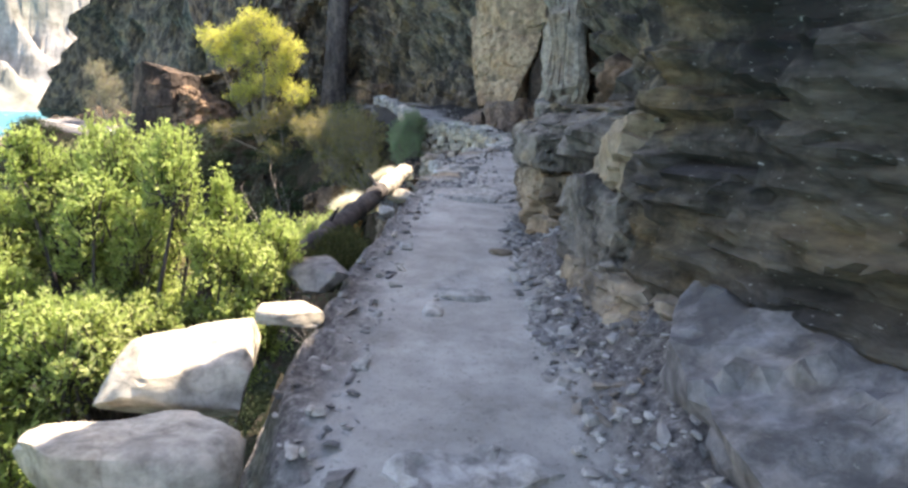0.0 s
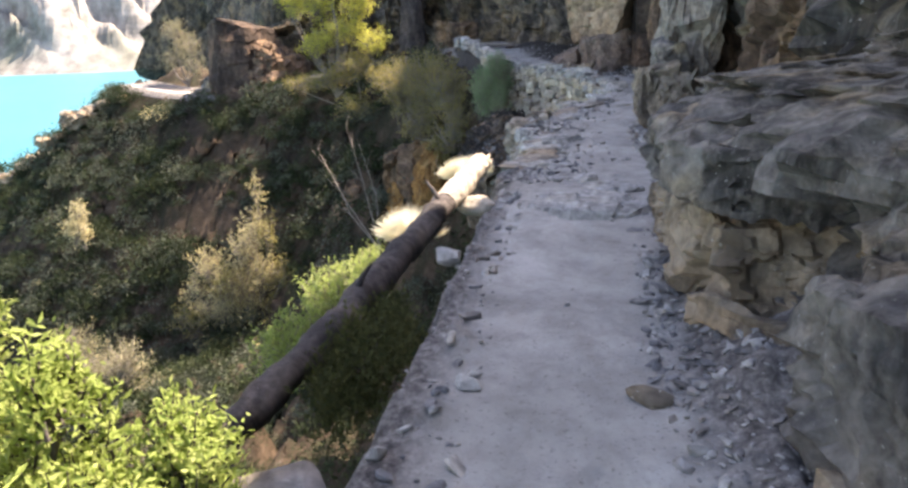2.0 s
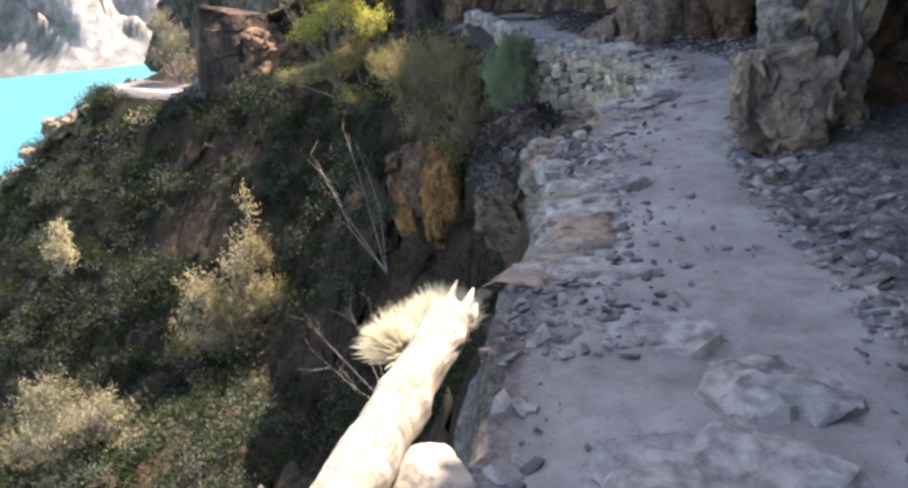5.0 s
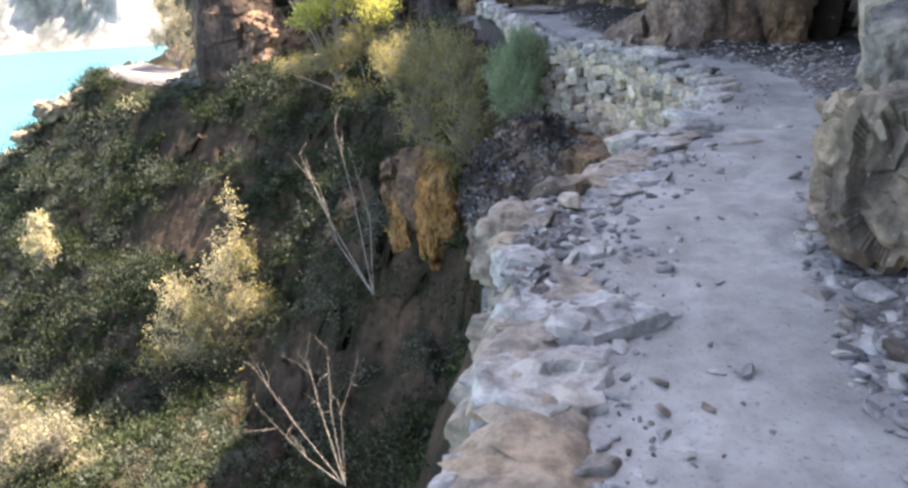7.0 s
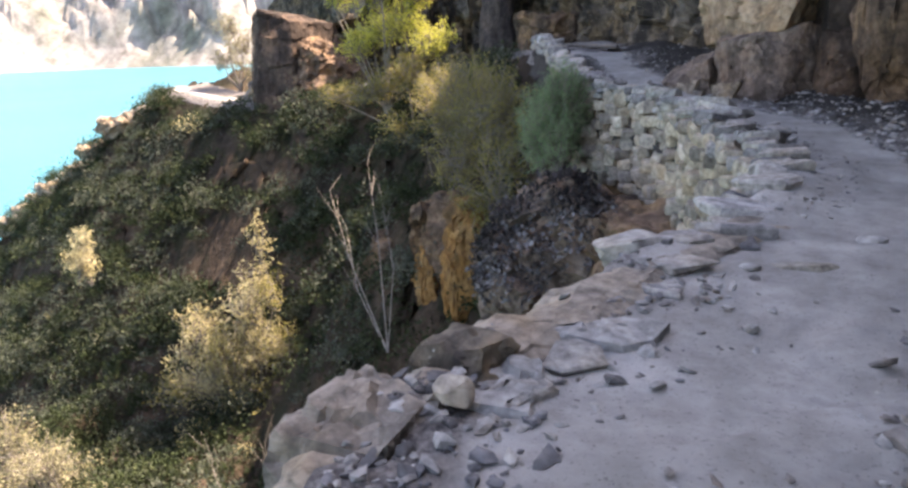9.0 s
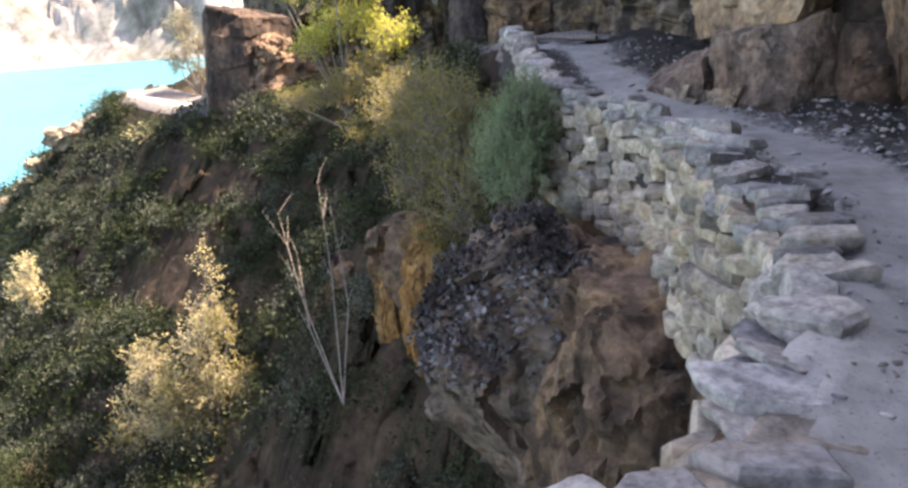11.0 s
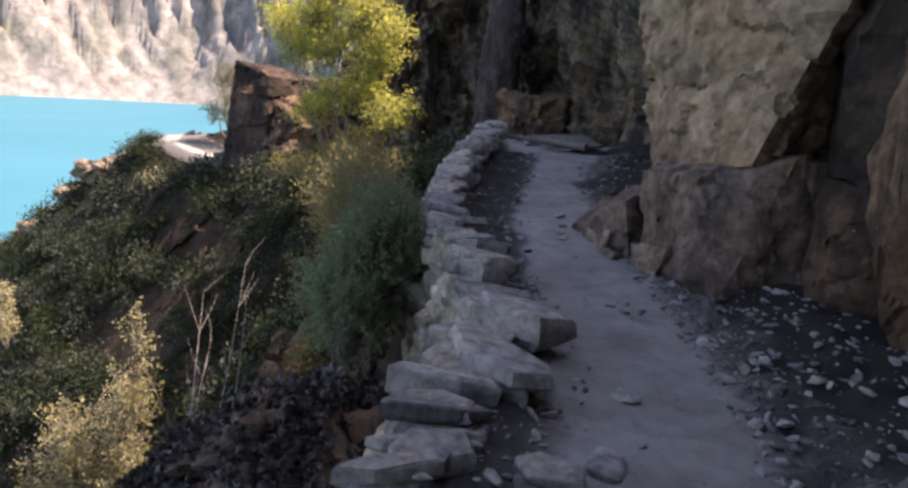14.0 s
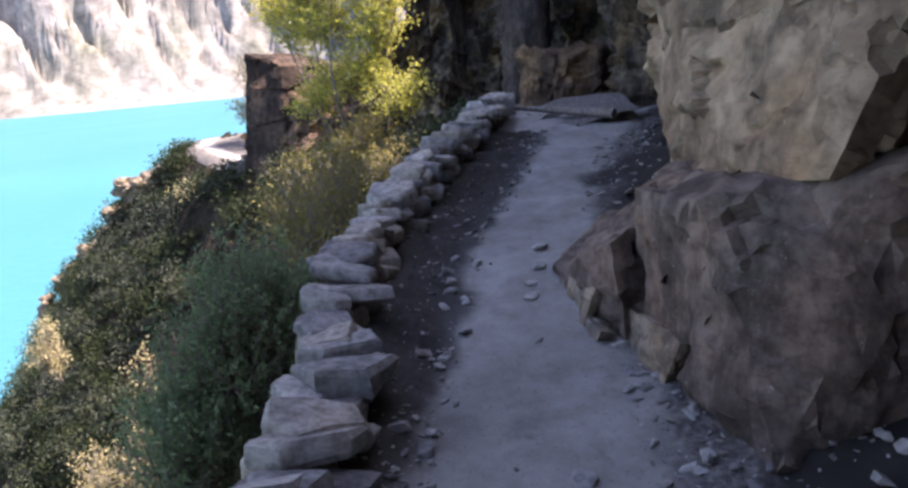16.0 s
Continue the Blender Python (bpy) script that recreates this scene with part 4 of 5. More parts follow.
hewn("boulder", [(-0.42, 12.62, 0.45), (-0.02, 12.58, 0.5), (0.1, 12.85, 0.5), (-0.3, 12.98, 0.45), (-0.32, 12.7, 0.64), (-0.06, 12.66, 0.7), (0.02, 12.8, 0.68), (-0.24, 12.9, 0.68)],
     CLIFF, "dark weathered stone at the brink", 172, 0.15, 0.02, "boulder", fine=0.05)
boulder(-0.08, 12.4, 0.64, (0.14, 0.12, 0.12), 5, 9, "small white angular stone at the brink")
boulder(0.33, 14.3, 0.58, (0.42, 0.34, 0.24), 40, 10, "pale boulder at the turn of the brink", PALE)
boulder(-0.6, 7.8, 0.45, (0.24, 0.34, 0.17), 60, 6, "cream stone propping the log's end", WHITE)


def log():
    pts = [(-1.36, 4.6, 0.2), (-1.2, 5.2, 0.27), (-1.05, 6.0, 0.36), (-0.9, 7.0, 0.46), (-0.74, 7.9, 0.58), (-0.6, 8.62, 0.68)]
    p = along([(x, y, z) for x, y, z in pts], 0.06)
    r = np.interp(p[:, 1], [4.6, 6, 7.4, 8.7], [0.074, 0.086, 0.094, 0.084])
    r = r * (1 + 0.05 * vnoise(p * 2.5, 17))
    v, f, caps = tube(p, r, 26, 7, 0.018)
    root = new("fallen_log")
    root.location = (0, 0, 0)
    me = bpy.data.meshes.new("trunk")
    me.from_pydata(v.tolist(), [], [tuple(q) for q in f.tolist()] + caps)
    me.materials.append(BARK)
    me.polygons.foreach_set("use_smooth", [True] * len(me.polygons))
    part("trunk", me, root)
    # the far end is splintered; its patch of sun is put into paler, barkless wood
    k = [i for i in range(len(p)) if p[i, 1] > 7.45]
    v, f, caps = tube(p[k], r[k] + 0.007, 26, 7, 0.018)
    me = bpy.data.meshes.new("bare_end")
    me.from_pydata(v.tolist(), [], [tuple(q) for q in f.tolist()] + caps)
    me.materials.append(WOOD)
    part("bare_end", me, root, "barkless end, its sunlight put into paler wood")
    rng = np.random.default_rng(5)
    for _ in range(9):
        e = p[-1] + rng.normal(size=3) * np.array((0.05, 0.02, 0.05)) + np.array((0, -0.05, 0))
        vv, ff, _c = tube([e, e + np.array((0.02, 0.1, 0.02)), e + np.array((0.03, rng.uniform(0.14, 0.3), 0.04))], [0.03, 0.02, 0.004], 5)
        part("splinter", mesh_of("splinter", vv, ff, WOOD), root)
    for k, a in ((22, 0.9), (47, 2.4)):
        s = p[k] + np.array((0, 0, 0.08))
        vv, ff, cc = tube([s, s + np.array((0.06 * math.cos(a), 0.02, 0.07)), s + np.array((0.13 * math.cos(a), 0.05, 0.13))], [0.022, 0.016, 0.008], 7)
        part("branch_stub", mesh_of("branch_stub", vv, ff, BARK), root)
    tagged(root, "weathered grey-brown fallen log lying along the brink", "log")


log()


# ---- dry-stone wall: each stone its own piece ----
WALL = [(0.2, 14.0), (0.48, 14.6), (0.72, 15.3), (0.94, 16.0), (1.06, 16.8), (0.93, 17.4), (0.74, 18.0), (0.56, 18.6), (0.42, 19.4), (-0.1, 20.4), (-0.7, 21.1), (-1.2, 21.7), (-1.45, 22.3), (-1.9, 23.3), (-2.15, 24.0), (-2.6, 25.5), (-3.4, 27.7)]


def dry_wall():
    rng = np.random.default_rng(77)
    caps = [flat_stone(300 + i, COPING) for i in range(16)]
    faces = [flat_stone(330 + i, LICHEN) for i in range(12)]
    p = along([(x, y, gz(y)) for x, y in WALL], 0.1)
    n = normals2(p)
    wall = tagged(new("dry_stone_wall"), "pale dry-stone wall shoring up the path's outer edge", "stone wall")
    total = len(p) * 0.1
    top = p[:, 2] + np.interp(p[:, 1], [13, 15, 17, 18.5, 19.5, 21, 23, 25.5, 28], [0.02, 0.06, 0.15, 0.2, 0.26, 0.38, 0.4, 0.42, 0.45])
    deg = np.degrees(np.arctan2(n[:, 1], n[:, 0]))
    wide = np.interp(p[:, 1], [18.0, 19.5], [0.55, 0.3])
    # earth and small stone packed behind the faces
    rows = [np.column_stack([p[:, :2] - n * np.broadcast_to(back, (len(p),))[:, None], top - down]) for back, down in ((wide + 0.04, 0.6), (wide, 0.2), (0.16, 0.13), (0.12, 0.6), (-0.14, 2.6))]
    V = np.stack(rows, 1).reshape(-1, 3)
    part("core", mesh_of("core", V, grid_faces(len(p), 5), BROWN), wall, "dark earth packed between the stones")
    for layer in range(3):
        s = 0.11 * layer
        while s < total - 0.1:
            i = int(s / 0.1)
            y = p[i][1]
            w, h = rng.uniform(0.12, 0.32), rng.uniform(0.05, 0.12)
            h *= 0.6 if y < 15.6 else 1.0
            length = rng.uniform(0.3, 0.56) if y < 19.2 else rng.uniform(0.3, 0.55)
            if layer == 1 and y < 18.5 and rng.random() < 0.5:
                s += w
                continue
            z = top[i] - 0.06 - 0.1 * layer + rng.uniform(-0.025, 0.03)
            inward = rng.uniform(-0.05, 0.05) + (rng.uniform(0, 0.12) if layer == 0 and y < 19 else 0)
            c = p[i][:2] - n[i] * (inward + length * 0.5)
            m = pose(c[0], c[1], z, rng.uniform(-12, 12), rng.uniform(-9, 9), deg[i] + rng.uniform(-32, 32)) @ Matrix.Diagonal((length, w * 1.15, h * 1.2, 1))
            part("stone", caps[rng.integers(16)], wall, m=m)
            if y < 18.8 and layer < 2 and rng.random() < 0.12:
                l2 = rng.uniform(0.25, 0.5)
                c = p[i][:2] - n[i] * rng.uniform(0.5, 0.85)
                m = pose(c[0], c[1], z - 0.05, rng.uniform(-8, 8), rng.uniform(-8, 8), deg[i] + rng.uniform(-40, 40)) @ Matrix.Diagonal((l2, l2 * rng.uniform(0.5, 0.9), h, 1))
                part("stone", caps[rng.integers(16)], wall, m=m)
            s += w * (0.85 if layer == 0 else 1.0)
    for x, y, z, size, turn in ((0.74, 19.52, 0.97, (0.74, 0.42, 0.17), 165), (0.95, 18.85, 0.96, (0.7, 0.36, 0.12), 165)):
        part("stone", flat_stone(int(y * 10), PALE), wall, m=pose(x, y, z, 4, -4, turn) @ Matrix.Diagonal((*size, 1)))
    for course in range(9):
        s = rng.uniform(0, 0.3)
        while s < min(total - 0.2, 10.5):
            i = int(s / 0.1)
            w, h = rng.uniform(0.16, 0.46), rng.uniform(0.09, 0.16)
            down = 0.24 + course * 0.15
            lean = np.interp(down, [0.13, 0.6, 2.4], [-0.13, -0.1, 0.15])
            c = p[i][:2] + n[i] * (lean - 0.05 + rng.uniform(-0.06, 0.07))
            m = pose(c[0], c[1], top[i] - down, rng.uniform(-14, 14), rng.uniform(-10, 10), deg[i] + rng.uniform(-16, 16)) @ Matrix.Diagonal((rng.uniform(0.28, 0.44), w * 1.1, h * 1.2, 1))
            part("stone", faces[rng.integers(12)], wall, m=m)
            s += w * 0.95
    # a few flat stones bedded along the unbuilt edge before the wall
    edge = tagged(new("stone_edging"), "flat pale stones bedded along the crumbling brink", "stone edging")
    q = along(NEAR[8:15], 0.1)
    m2 = normals2(q)
    s = 0.2
    while s < len(q) * 0.1 - 0.1:
        i = int(s / 0.1)
        w = rng.uniform(0.16, 0.4)
        c = q[i][:2] - m2[i] * rng.uniform(0.1, 0.5)
        m = pose(c[0], c[1], q[i][2] + rng.uniform(-0.045, -0.005), rng.uniform(-6, 6), rng.uniform(-8, 8), rng.uniform(0, 360)) @ Matrix.Diagonal((rng.uniform(0.16, 0.42), w * 0.8, rng.uniform(0.03, 0.07), 1))
        part("stone", caps[rng.integers(16)], edge, m=m)
        s += rng.uniform(0.15, 0.5)


# ---- plants ----
def shrub(name, base, blobs, leaf, mat, count, label, category="bush", seed=1, stems=9, long=1.6, up=0.3, shell=0.45, bark=BARK, thick=0.03, spray=26):
    """A woody plant: stems that fork towards the clumps, and a crown of single leaves with gaps."""
    rng = np.random.default_rng(seed)
    root = new(name)
    root.location = base
    b0 = np.array(base, float)
    curves, cents = [], []
    tot = sum(r[0] * r[1] * r[2] for _, r in blobs) ** 1.0
    for c, r in blobs:
        c, r = np.array(c, float) - b0, np.array(r, float)
        k = max(2, int(stems * r.prod() / tot) + 2) if len(blobs) < 30 else int(rng.random() < 0.45)
        for _ in range(k):
            tip = c + r * rng.normal(size=3) * 0.42
            mid = tip * 0.5 + rng.normal(size=3) * 0.08 * np.linalg.norm(tip)
            line = np.array([rng.normal(size=3) * 0.02, mid * 0.5 + rng.normal(size=3) * 0.03, mid, (mid + tip) / 2, tip])
            curves.append((line, np.array([1, 0.8, 0.6, 0.4, 0.15]) * thick * rng.uniform(0.6, 1.1)))
            for _ in range(3):
                t2 = tip + r * rng.normal(size=3) * 0.3
                curves.append((np.array([line[3], (line[3] + t2) / 2 + rng.normal(size=3) * 0.03, t2]), np.array([0.35, 0.22, 0.08]) * thick))
        m = int(count * r.prod() / tot)
        # sprays: leaves gather on many short twigs, so that the outline is uneven
        sp = max(12, m // spray)
        d = rng.normal(size=(sp, 3))
        d /= np.linalg.norm(d, axis=1)[:, None]
        rad = rng.uniform(shell, 1.08, sp) ** 0.7
        sc = c + d * r * rad[:, None]
        cents.append(np.repeat(sc, spray, 0) + rng.normal(size=(sp * spray, 3)) * r.mean() * 0.11)
    v, f = limbs(curves)
    part("stem", mesh_of("stem", v, f, bark), root)
    v, f = leaves(np.concatenate(cents), leaf, rng, long, up)
    part("crown", mesh_of("crown", v, f, mat, True), root)
    return tagged(root, label, category)


def twiggy(name, base, blobs, leaf, mat, twigs, per, label, category="bush", seed=1, long=1.6, thick=0.04, bark=TWIG, rise=0.5, spread=0.05):
    """An airy plant: limbs fork into thin twigs, and the leaves sit along each twig."""
    rng = np.random.default_rng(seed)
    root = new(name)
    root.location = base
    b0 = np.array(base, float)
    tot = sum(r[0] * r[1] * r[2] for _, r in blobs)
    curves, cents = [], []
    for c, r in blobs:
        c, r = np.array(c, float) - b0, np.array(r, float)
        low = c - np.array((0, 0, r[2] * 0.7))
        bend = low * 0.5 + rng.normal(size=3) * 0.07 * np.linalg.norm(low)
        curves.append((np.array([rng.normal(size=3) * 0.03, bend * 0.55, bend, (bend + low) / 2, low]), np.array([1, 0.85, 0.7, 0.55, 0.4]) * thick))
        for _ in range(max(4, int(twigs * r.prod() / tot))):
            d = rng.normal(size=3)
            d[2] += rise
            d /= np.linalg.norm(d)
            tip = c + d * r * rng.uniform(0.7, 1.12)
            start = low + (c - low) * rng.uniform(0, 1.0) + rng.normal(size=3) * r * 0.2
            mid = (start + tip) / 2 + rng.normal(size=3) * 0.1 * r
            line = np.array([start, mid, tip])
            curves.append((line, np.array([0.3, 0.2, 0.08]) * thick))
            u = rng.uniform(0.25, 1.05, per)[:, None]
            pts = (1 - u) ** 2 * start + 2 * u * (1 - u) * mid + u ** 2 * tip
            cents.append(pts + rng.normal(size=(per, 3)) * spread * (1.4 - 0.7 * u))
    v, f = limbs(curves)
    part("stem", mesh_of("stem", v, f, bark), root)
    v, f = leaves(np.concatenate(cents), leaf, rng, long, 0.25)
    part("crown", mesh_of("crown", v, f, mat, True), root)
    return tagged(root, label, category)


twiggy("juniper_bush", (-1.9, 3.8, -0.9), lobed([((-2.2, 4.0, 0.75), (0.42, 0.45, 0.6)), ((-1.75, 3.9, 0.65), (0.36, 0.4, 0.45)), ((-1.4, 3.85, 0.72), (0.3, 0.35, 0.42)), ((-1.15, 3.95, 0.5), (0.24, 0.3, 0.32)), ((-2.7, 4.0, 0.45), (0.45, 0.5, 0.5)),
       ((-3.2, 3.9, 0.3), (0.5, 0.5, 0.5)), ((-1.7, 3.2, 0.2), (0.45, 0.4, 0.35)), ((-2.3, 3.3, 0.2), (0.5, 0.4, 0.4)), ((-1.35, 3.9, 0.0), (0.4, 0.4, 0.35)), ((-2.1, 2.7, -0.1), (0.5, 0.4, 0.3)), ((-2.6, 3.4, -0.3), (0.7, 0.6, 0.4))], 7, 0.5, 71, 0.5),
      0.0125, JUNIPER, 5600, 46, "bright green feathery juniper bush in full sun", seed=11, long=2.7, thick=0.022, bark=BARK, rise=0.9, spread=0.02)
shrub("juniper_bush", (-1.5, 1.2, -0.3), [((-1.45, 1.5, 0.1), (0.35, 0.45, 0.3))], 0.014, JUNIPER, 12000, "dark green juniper sprig below the white boulders", seed=12, long=2.6, up=0.8)
twiggy("yellow_tree", (-8.7, 30.3, -0.2), [((-8.8, 30.4, 5.0), (0.9, 0.9, 0.6)), ((-10.6, 30.3, 4.2), (0.8, 0.8, 0.6)), ((-7.2, 30.3, 3.8), (0.6, 0.7, 0.6)), ((-9.6, 30.3, 4.3), (0.9, 0.9, 0.7)), ((-7.9, 30.3, 4.3), (0.8, 0.8, 0.7)), ((-9.0, 30.2, 3.5), (1.0, 0.9, 0.6)), ((-10.2, 30.4, 3.5), (0.7, 0.8, 0.5)), ((-7.6, 30.2, 3.2), (0.7, 0.8, 0.6)),
        ((-8.3, 30.0, 2.4), (1.1, 0.9, 0.6)), ((-9.3, 30.0, 1.9), (0.8, 0.7, 0.5)), ((-7.0, 29.9, 2.0), (0.9, 0.7, 0.6))], 0.048, YELLOW, 640, 30, "slender tree with bright yellow-green leaves, growing on the slope", "tree", 13, spread=0.09)
twiggy("yellow_bush", (-7.4, 29.4, -0.9), [((-7.6, 29.6, 1.1), (1.1, 0.8, 0.6)), ((-6.2, 28.9, 0.5), (1.0, 0.8, 0.7)), ((-8.8, 29.6, 0.6), (1.3, 0.7, 0.5)), ((-10.2, 30.2, 0.4), (0.9, 0.6, 0.4)), ((-7.4, 29.0, -0.5), (1.2, 0.7, 0.6)), ((-5.4, 28.0, 0.1), (0.8, 0.7, 0.7))],
       0.045, DRY_OLIVE, 360, 26, "loose yellow-olive bush under the yellow tree", seed=33, spread=0.09)
twiggy("golden_bush", (-11.6, 25.4, -9.2), [((-12.3, 25.0, -7.4), (1.5, 1.1, 1.0)), ((-11.3, 25.1, -6.7), (1.0, 1.0, 1.2)), ((-12.6, 25.0, -5.9), (1.0, 0.8, 0.8)), ((-11.2, 25.3, -5.2), (0.9, 0.8, 0.8)), ((-10.8, 25.4, -4.2), (0.6, 0.6, 0.8)), ((-10.6, 25.5, -3.1), (0.4, 0.5, 0.7)), ((-13.2, 25.0, -6.6), (0.7, 0.7, 0.5)), ((-11.9, 25.1, -7.7), (1.3, 1.0, 0.8)), ((-10.6, 25.2, -6.2), (0.8, 0.8, 0.9))],
       0.045, GOLD, 470, 26, "tall sunlit bush with sparse golden leaves on the slope", seed=14, thick=0.05, spread=0.08)
twiggy("olive_bush", (-10.9, 25.2, -9.4), [((-10.4, 25.0, -7.6), (1.0, 0.9, 0.8)), ((-10.0, 25.2, -6.2), (0.7, 0.7, 0.8)), ((-10.3, 25.4, -4.6), (0.5, 0.5, 0.8)), ((-11.6, 24.7, -6.6), (0.9, 0.7, 0.9)), ((-13.4, 24.6, -7.8), (0.9, 0.8, 0.7))],
       0.042, DRY_OLIVE, 260, 24, "loose brown-olive bush among the golden leaves", seed=34, thick=0.04, spread=0.08)
twiggy("grey_shrub", (-1.5, 21.6, -0.4), [((-1.35, 21.3, 0.75), (0.45, 0.6, 0.7)), ((-1.6, 21.0, 0.3), (0.45, 0.5, 0.6)), ((-1.75, 21.8, 0.4), (0.5, 0.6, 0.7)), ((-1.3, 20.7, 0.2), (0.35, 0.4, 0.5))], 0.016, SAGE, 900, 46, "dense grey-green shrub at the foot of the wall", seed=15, long=2.6, thick=0.03, rise=0.9, spread=0.025)
twiggy("olive_shrub", (-2.9, 23.4, -1.6), [((-3.1, 23.6, 0.5), (0.9, 0.9, 1.0)), ((-3.9, 24.5, 0.6), (0.9, 0.9, 1.0)), ((-2.8, 22.9, -0.6), (0.7, 0.7, 0.8)), ((-4.9, 25.6, 0.5), (1.0, 0.9, 1.0)), ((-3.3, 23.0, -1.4), (0.7, 0.6, 0.7)), ((-4.2, 24.2, -0.6), (0.8, 0.7, 0.8))], 0.032, DRY_OLIVE, 620, 30, "loose olive-yellow shrub on the bank below the wall", seed=16, spread=0.07)
twiggy("pale_shrub", (-14.0, 20.2, -10.6), [((-14.2, 20.2, -8.3), (1.7, 1.4, 1.1)), ((-13.1, 20.0, -7.4), (1.0, 0.9, 0.9)), ((-15.0, 20.4, -7.3), (0.9, 0.8, 1.1)), ((-15.8, 20.2, -8.6), (1.1, 1.0, 0.8)), ((-12.2, 20.0, -8.4), (0.8, 0.8, 0.7)), ((-14.3, 20.2, -6.6), (0.3, 0.3, 0.9))], 0.04, STRAWLEAF, 480, 26, "loose pale straw-green bush low on the slope", seed=17, spread=0.07)
twiggy("headland_tree", (-18.2, 35.8, 0.2), [((-18.6, 35.9, 2.9), (0.8, 0.8, 0.7)), ((-17.9, 35.8, 2.2), (0.8, 0.8, 0.7)), ((-18.9, 35.8, 1.6), (0.7, 0.8, 0.6)), ((-17.6, 35.5, 1.3), (0.7, 0.6, 0.6))], 0.05, STRAWLEAF, 130, 22, "thin grey-green tree beside the far path", "tree", 18, thick=0.06, spread=0.1)
twiggy("low_bush", (-1.3, 6.2, -0.3), [((-1.35, 6.3, 0.12), (0.26, 0.35, 0.28)), ((-1.25, 6.75, 0.16), (0.2, 0.25, 0.26)), ((-1.5, 5.9, 0.0), (0.24, 0.3, 0.25))], 0.011, JUNIPER, 330, 34, "small yellow-green bush behind the log", seed=19, long=2.8, thick=0.014, rise=0.9, spread=0.018)
shrub("moss_bush", (-0.95, 5.4, 0.0), [((-0.92, 5.5, 0.22), (0.2, 0.65, 0.17))], 0.014, OLIVE, 9000, "low green plants under the log", seed=20, long=2.2, up=0.8)


def tuft(x, y, z, size, seed, n=3200):
    rng = np.random.default_rng(seed)
    a = rng.uniform(0, 2 * np.pi, n)
    lean = rng.uniform(0.0, 1.0, n) ** 0.8 * 1.15
    d = np.stack([np.cos(a) * np.sin(lean), np.sin(a) * np.sin(lean), np.cos(lean)], 1)
    base = np.stack([np.cos(a), np.sin(a), 0 * a], 1) * rng.uniform(0, 0.05, n)[:, None]
    L = size * rng.uniform(0.45, 1.1, n)[:, None]
    side = np.stack([-np.sin(a), np.cos(a), 0 * a], 1) * 0.002
    mid, tip = base + d * L * 0.55, base + d * L + np.array((0, 0, -0.12)) * L * np.sin(lean)[:, None]
    v = np.stack([base - side, base + side, mid + side, tip, mid - side], 1).reshape(-1, 3)
    f = [tuple(range(5 * i, 5 * i + 5)) for i in range(n)]
    me = bpy.data.meshes.new("grass_tuft")
    me.from_pydata(v.tolist(), [], f)
    me.materials.append(STRAW)
    ob = new("grass_tuft", me)
    ob.location = (x, y, z)
    tagged(ob, "sunlit clump of dry straw-coloured bunch grass", "grass", "tufts by the log")


tuft(-1.06, 7.35, 0.26, 0.29, 31)
tuft(-0.8, 8.5, 0.5, 0.23, 32)
tuft(-0.72, 8.75, 0.5, 0.2, 33)


def trunk():
    root = tagged(new("tree"), "thick dark tree trunk with rough pale-flecked bark before the cliff", "tree")
    z = np.linspace(0.2, 11, 60)
    c = np.stack([np.interp(z, [0.2, 2.5, 7, 11], [-6.15, -6.05, -5.75, -5.4]), 34 + 0 * z, z], 1)
    r = np.interp(z, [0.2, 1.6, 3, 11], [0.85, 0.62, 0.54, 0.4])
    v, f, caps = tube(c, r, 26, 3, 0.1)
    part("trunk", mesh_of("trunk", v, f, BARK), root)
    for i, (zz, a) in enumerate(((5.5, 0.6), (7.2, 2.6), (8.6, 4.4))):
        b = np.array((np.interp(zz, z, c[:, 0]), 34, zz))
        e = np.array((math.cos(a), math.sin(a), 0.8))
        vv, ff, _ = tube([b, b + e * 0.9, b + e * 1.8 + np.array((0, 0, 0.5))], [0.14, 0.1, 0.04], 8)
        part("limb", mesh_of("limb", vv, ff, BARK), root)


trunk()


def bare_shrub(base, tips, seed, label, thick=0.02):
    rng = np.random.default_rng(seed)
    b = np.array(base, float)
    curves = []
    for tip in tips:
        t = np.array(tip, float)
        mid = (b + t) / 2 + rng.normal(size=3) * 0.12
        line = np.array([b, b * 0.7 + mid * 0.3, mid, mid * 0.4 + t * 0.6, t])
        curves.append((line, np.array([1, 0.8, 0.6, 0.4, 0.2]) * thick))
        for k in range(5):
            s = line[2 + k % 3]
            e = s + (t - b) * 0.16 + rng.normal(size=3) * 0.22
            curves.append((np.array([s, (s + e) / 2 + rng.normal(size=3) * 0.03, e]), np.array([0.35, 0.25, 0.1]) * thick))
    v, f = limbs(curves)
    ob = new("bare_shrub", mesh_of("bare_shrub", v, f, TWIG))
    tagged(ob, label, "shrub")


bare_shrub((-5.2, 22.2, -4.4), [(-7.9, 25.0, -1.6), (-6.8, 25.0, -0.9), (-6.2, 24.4, -1.5), (-7.3, 24.6, -2.4)], 41, "leafless pale shrub rising from the shaded gully")
bare_shrub((-3.3, 15.4, -4.2), [(-5.0, 16.4, -3.0), (-4.2, 16.6, -2.9), (-3.7, 16.3, -2.6), (-3.2, 16.1, -2.7), (-4.7, 15.9, -3.4)], 42, "dead pale branches on the slope below the path", 0.008)


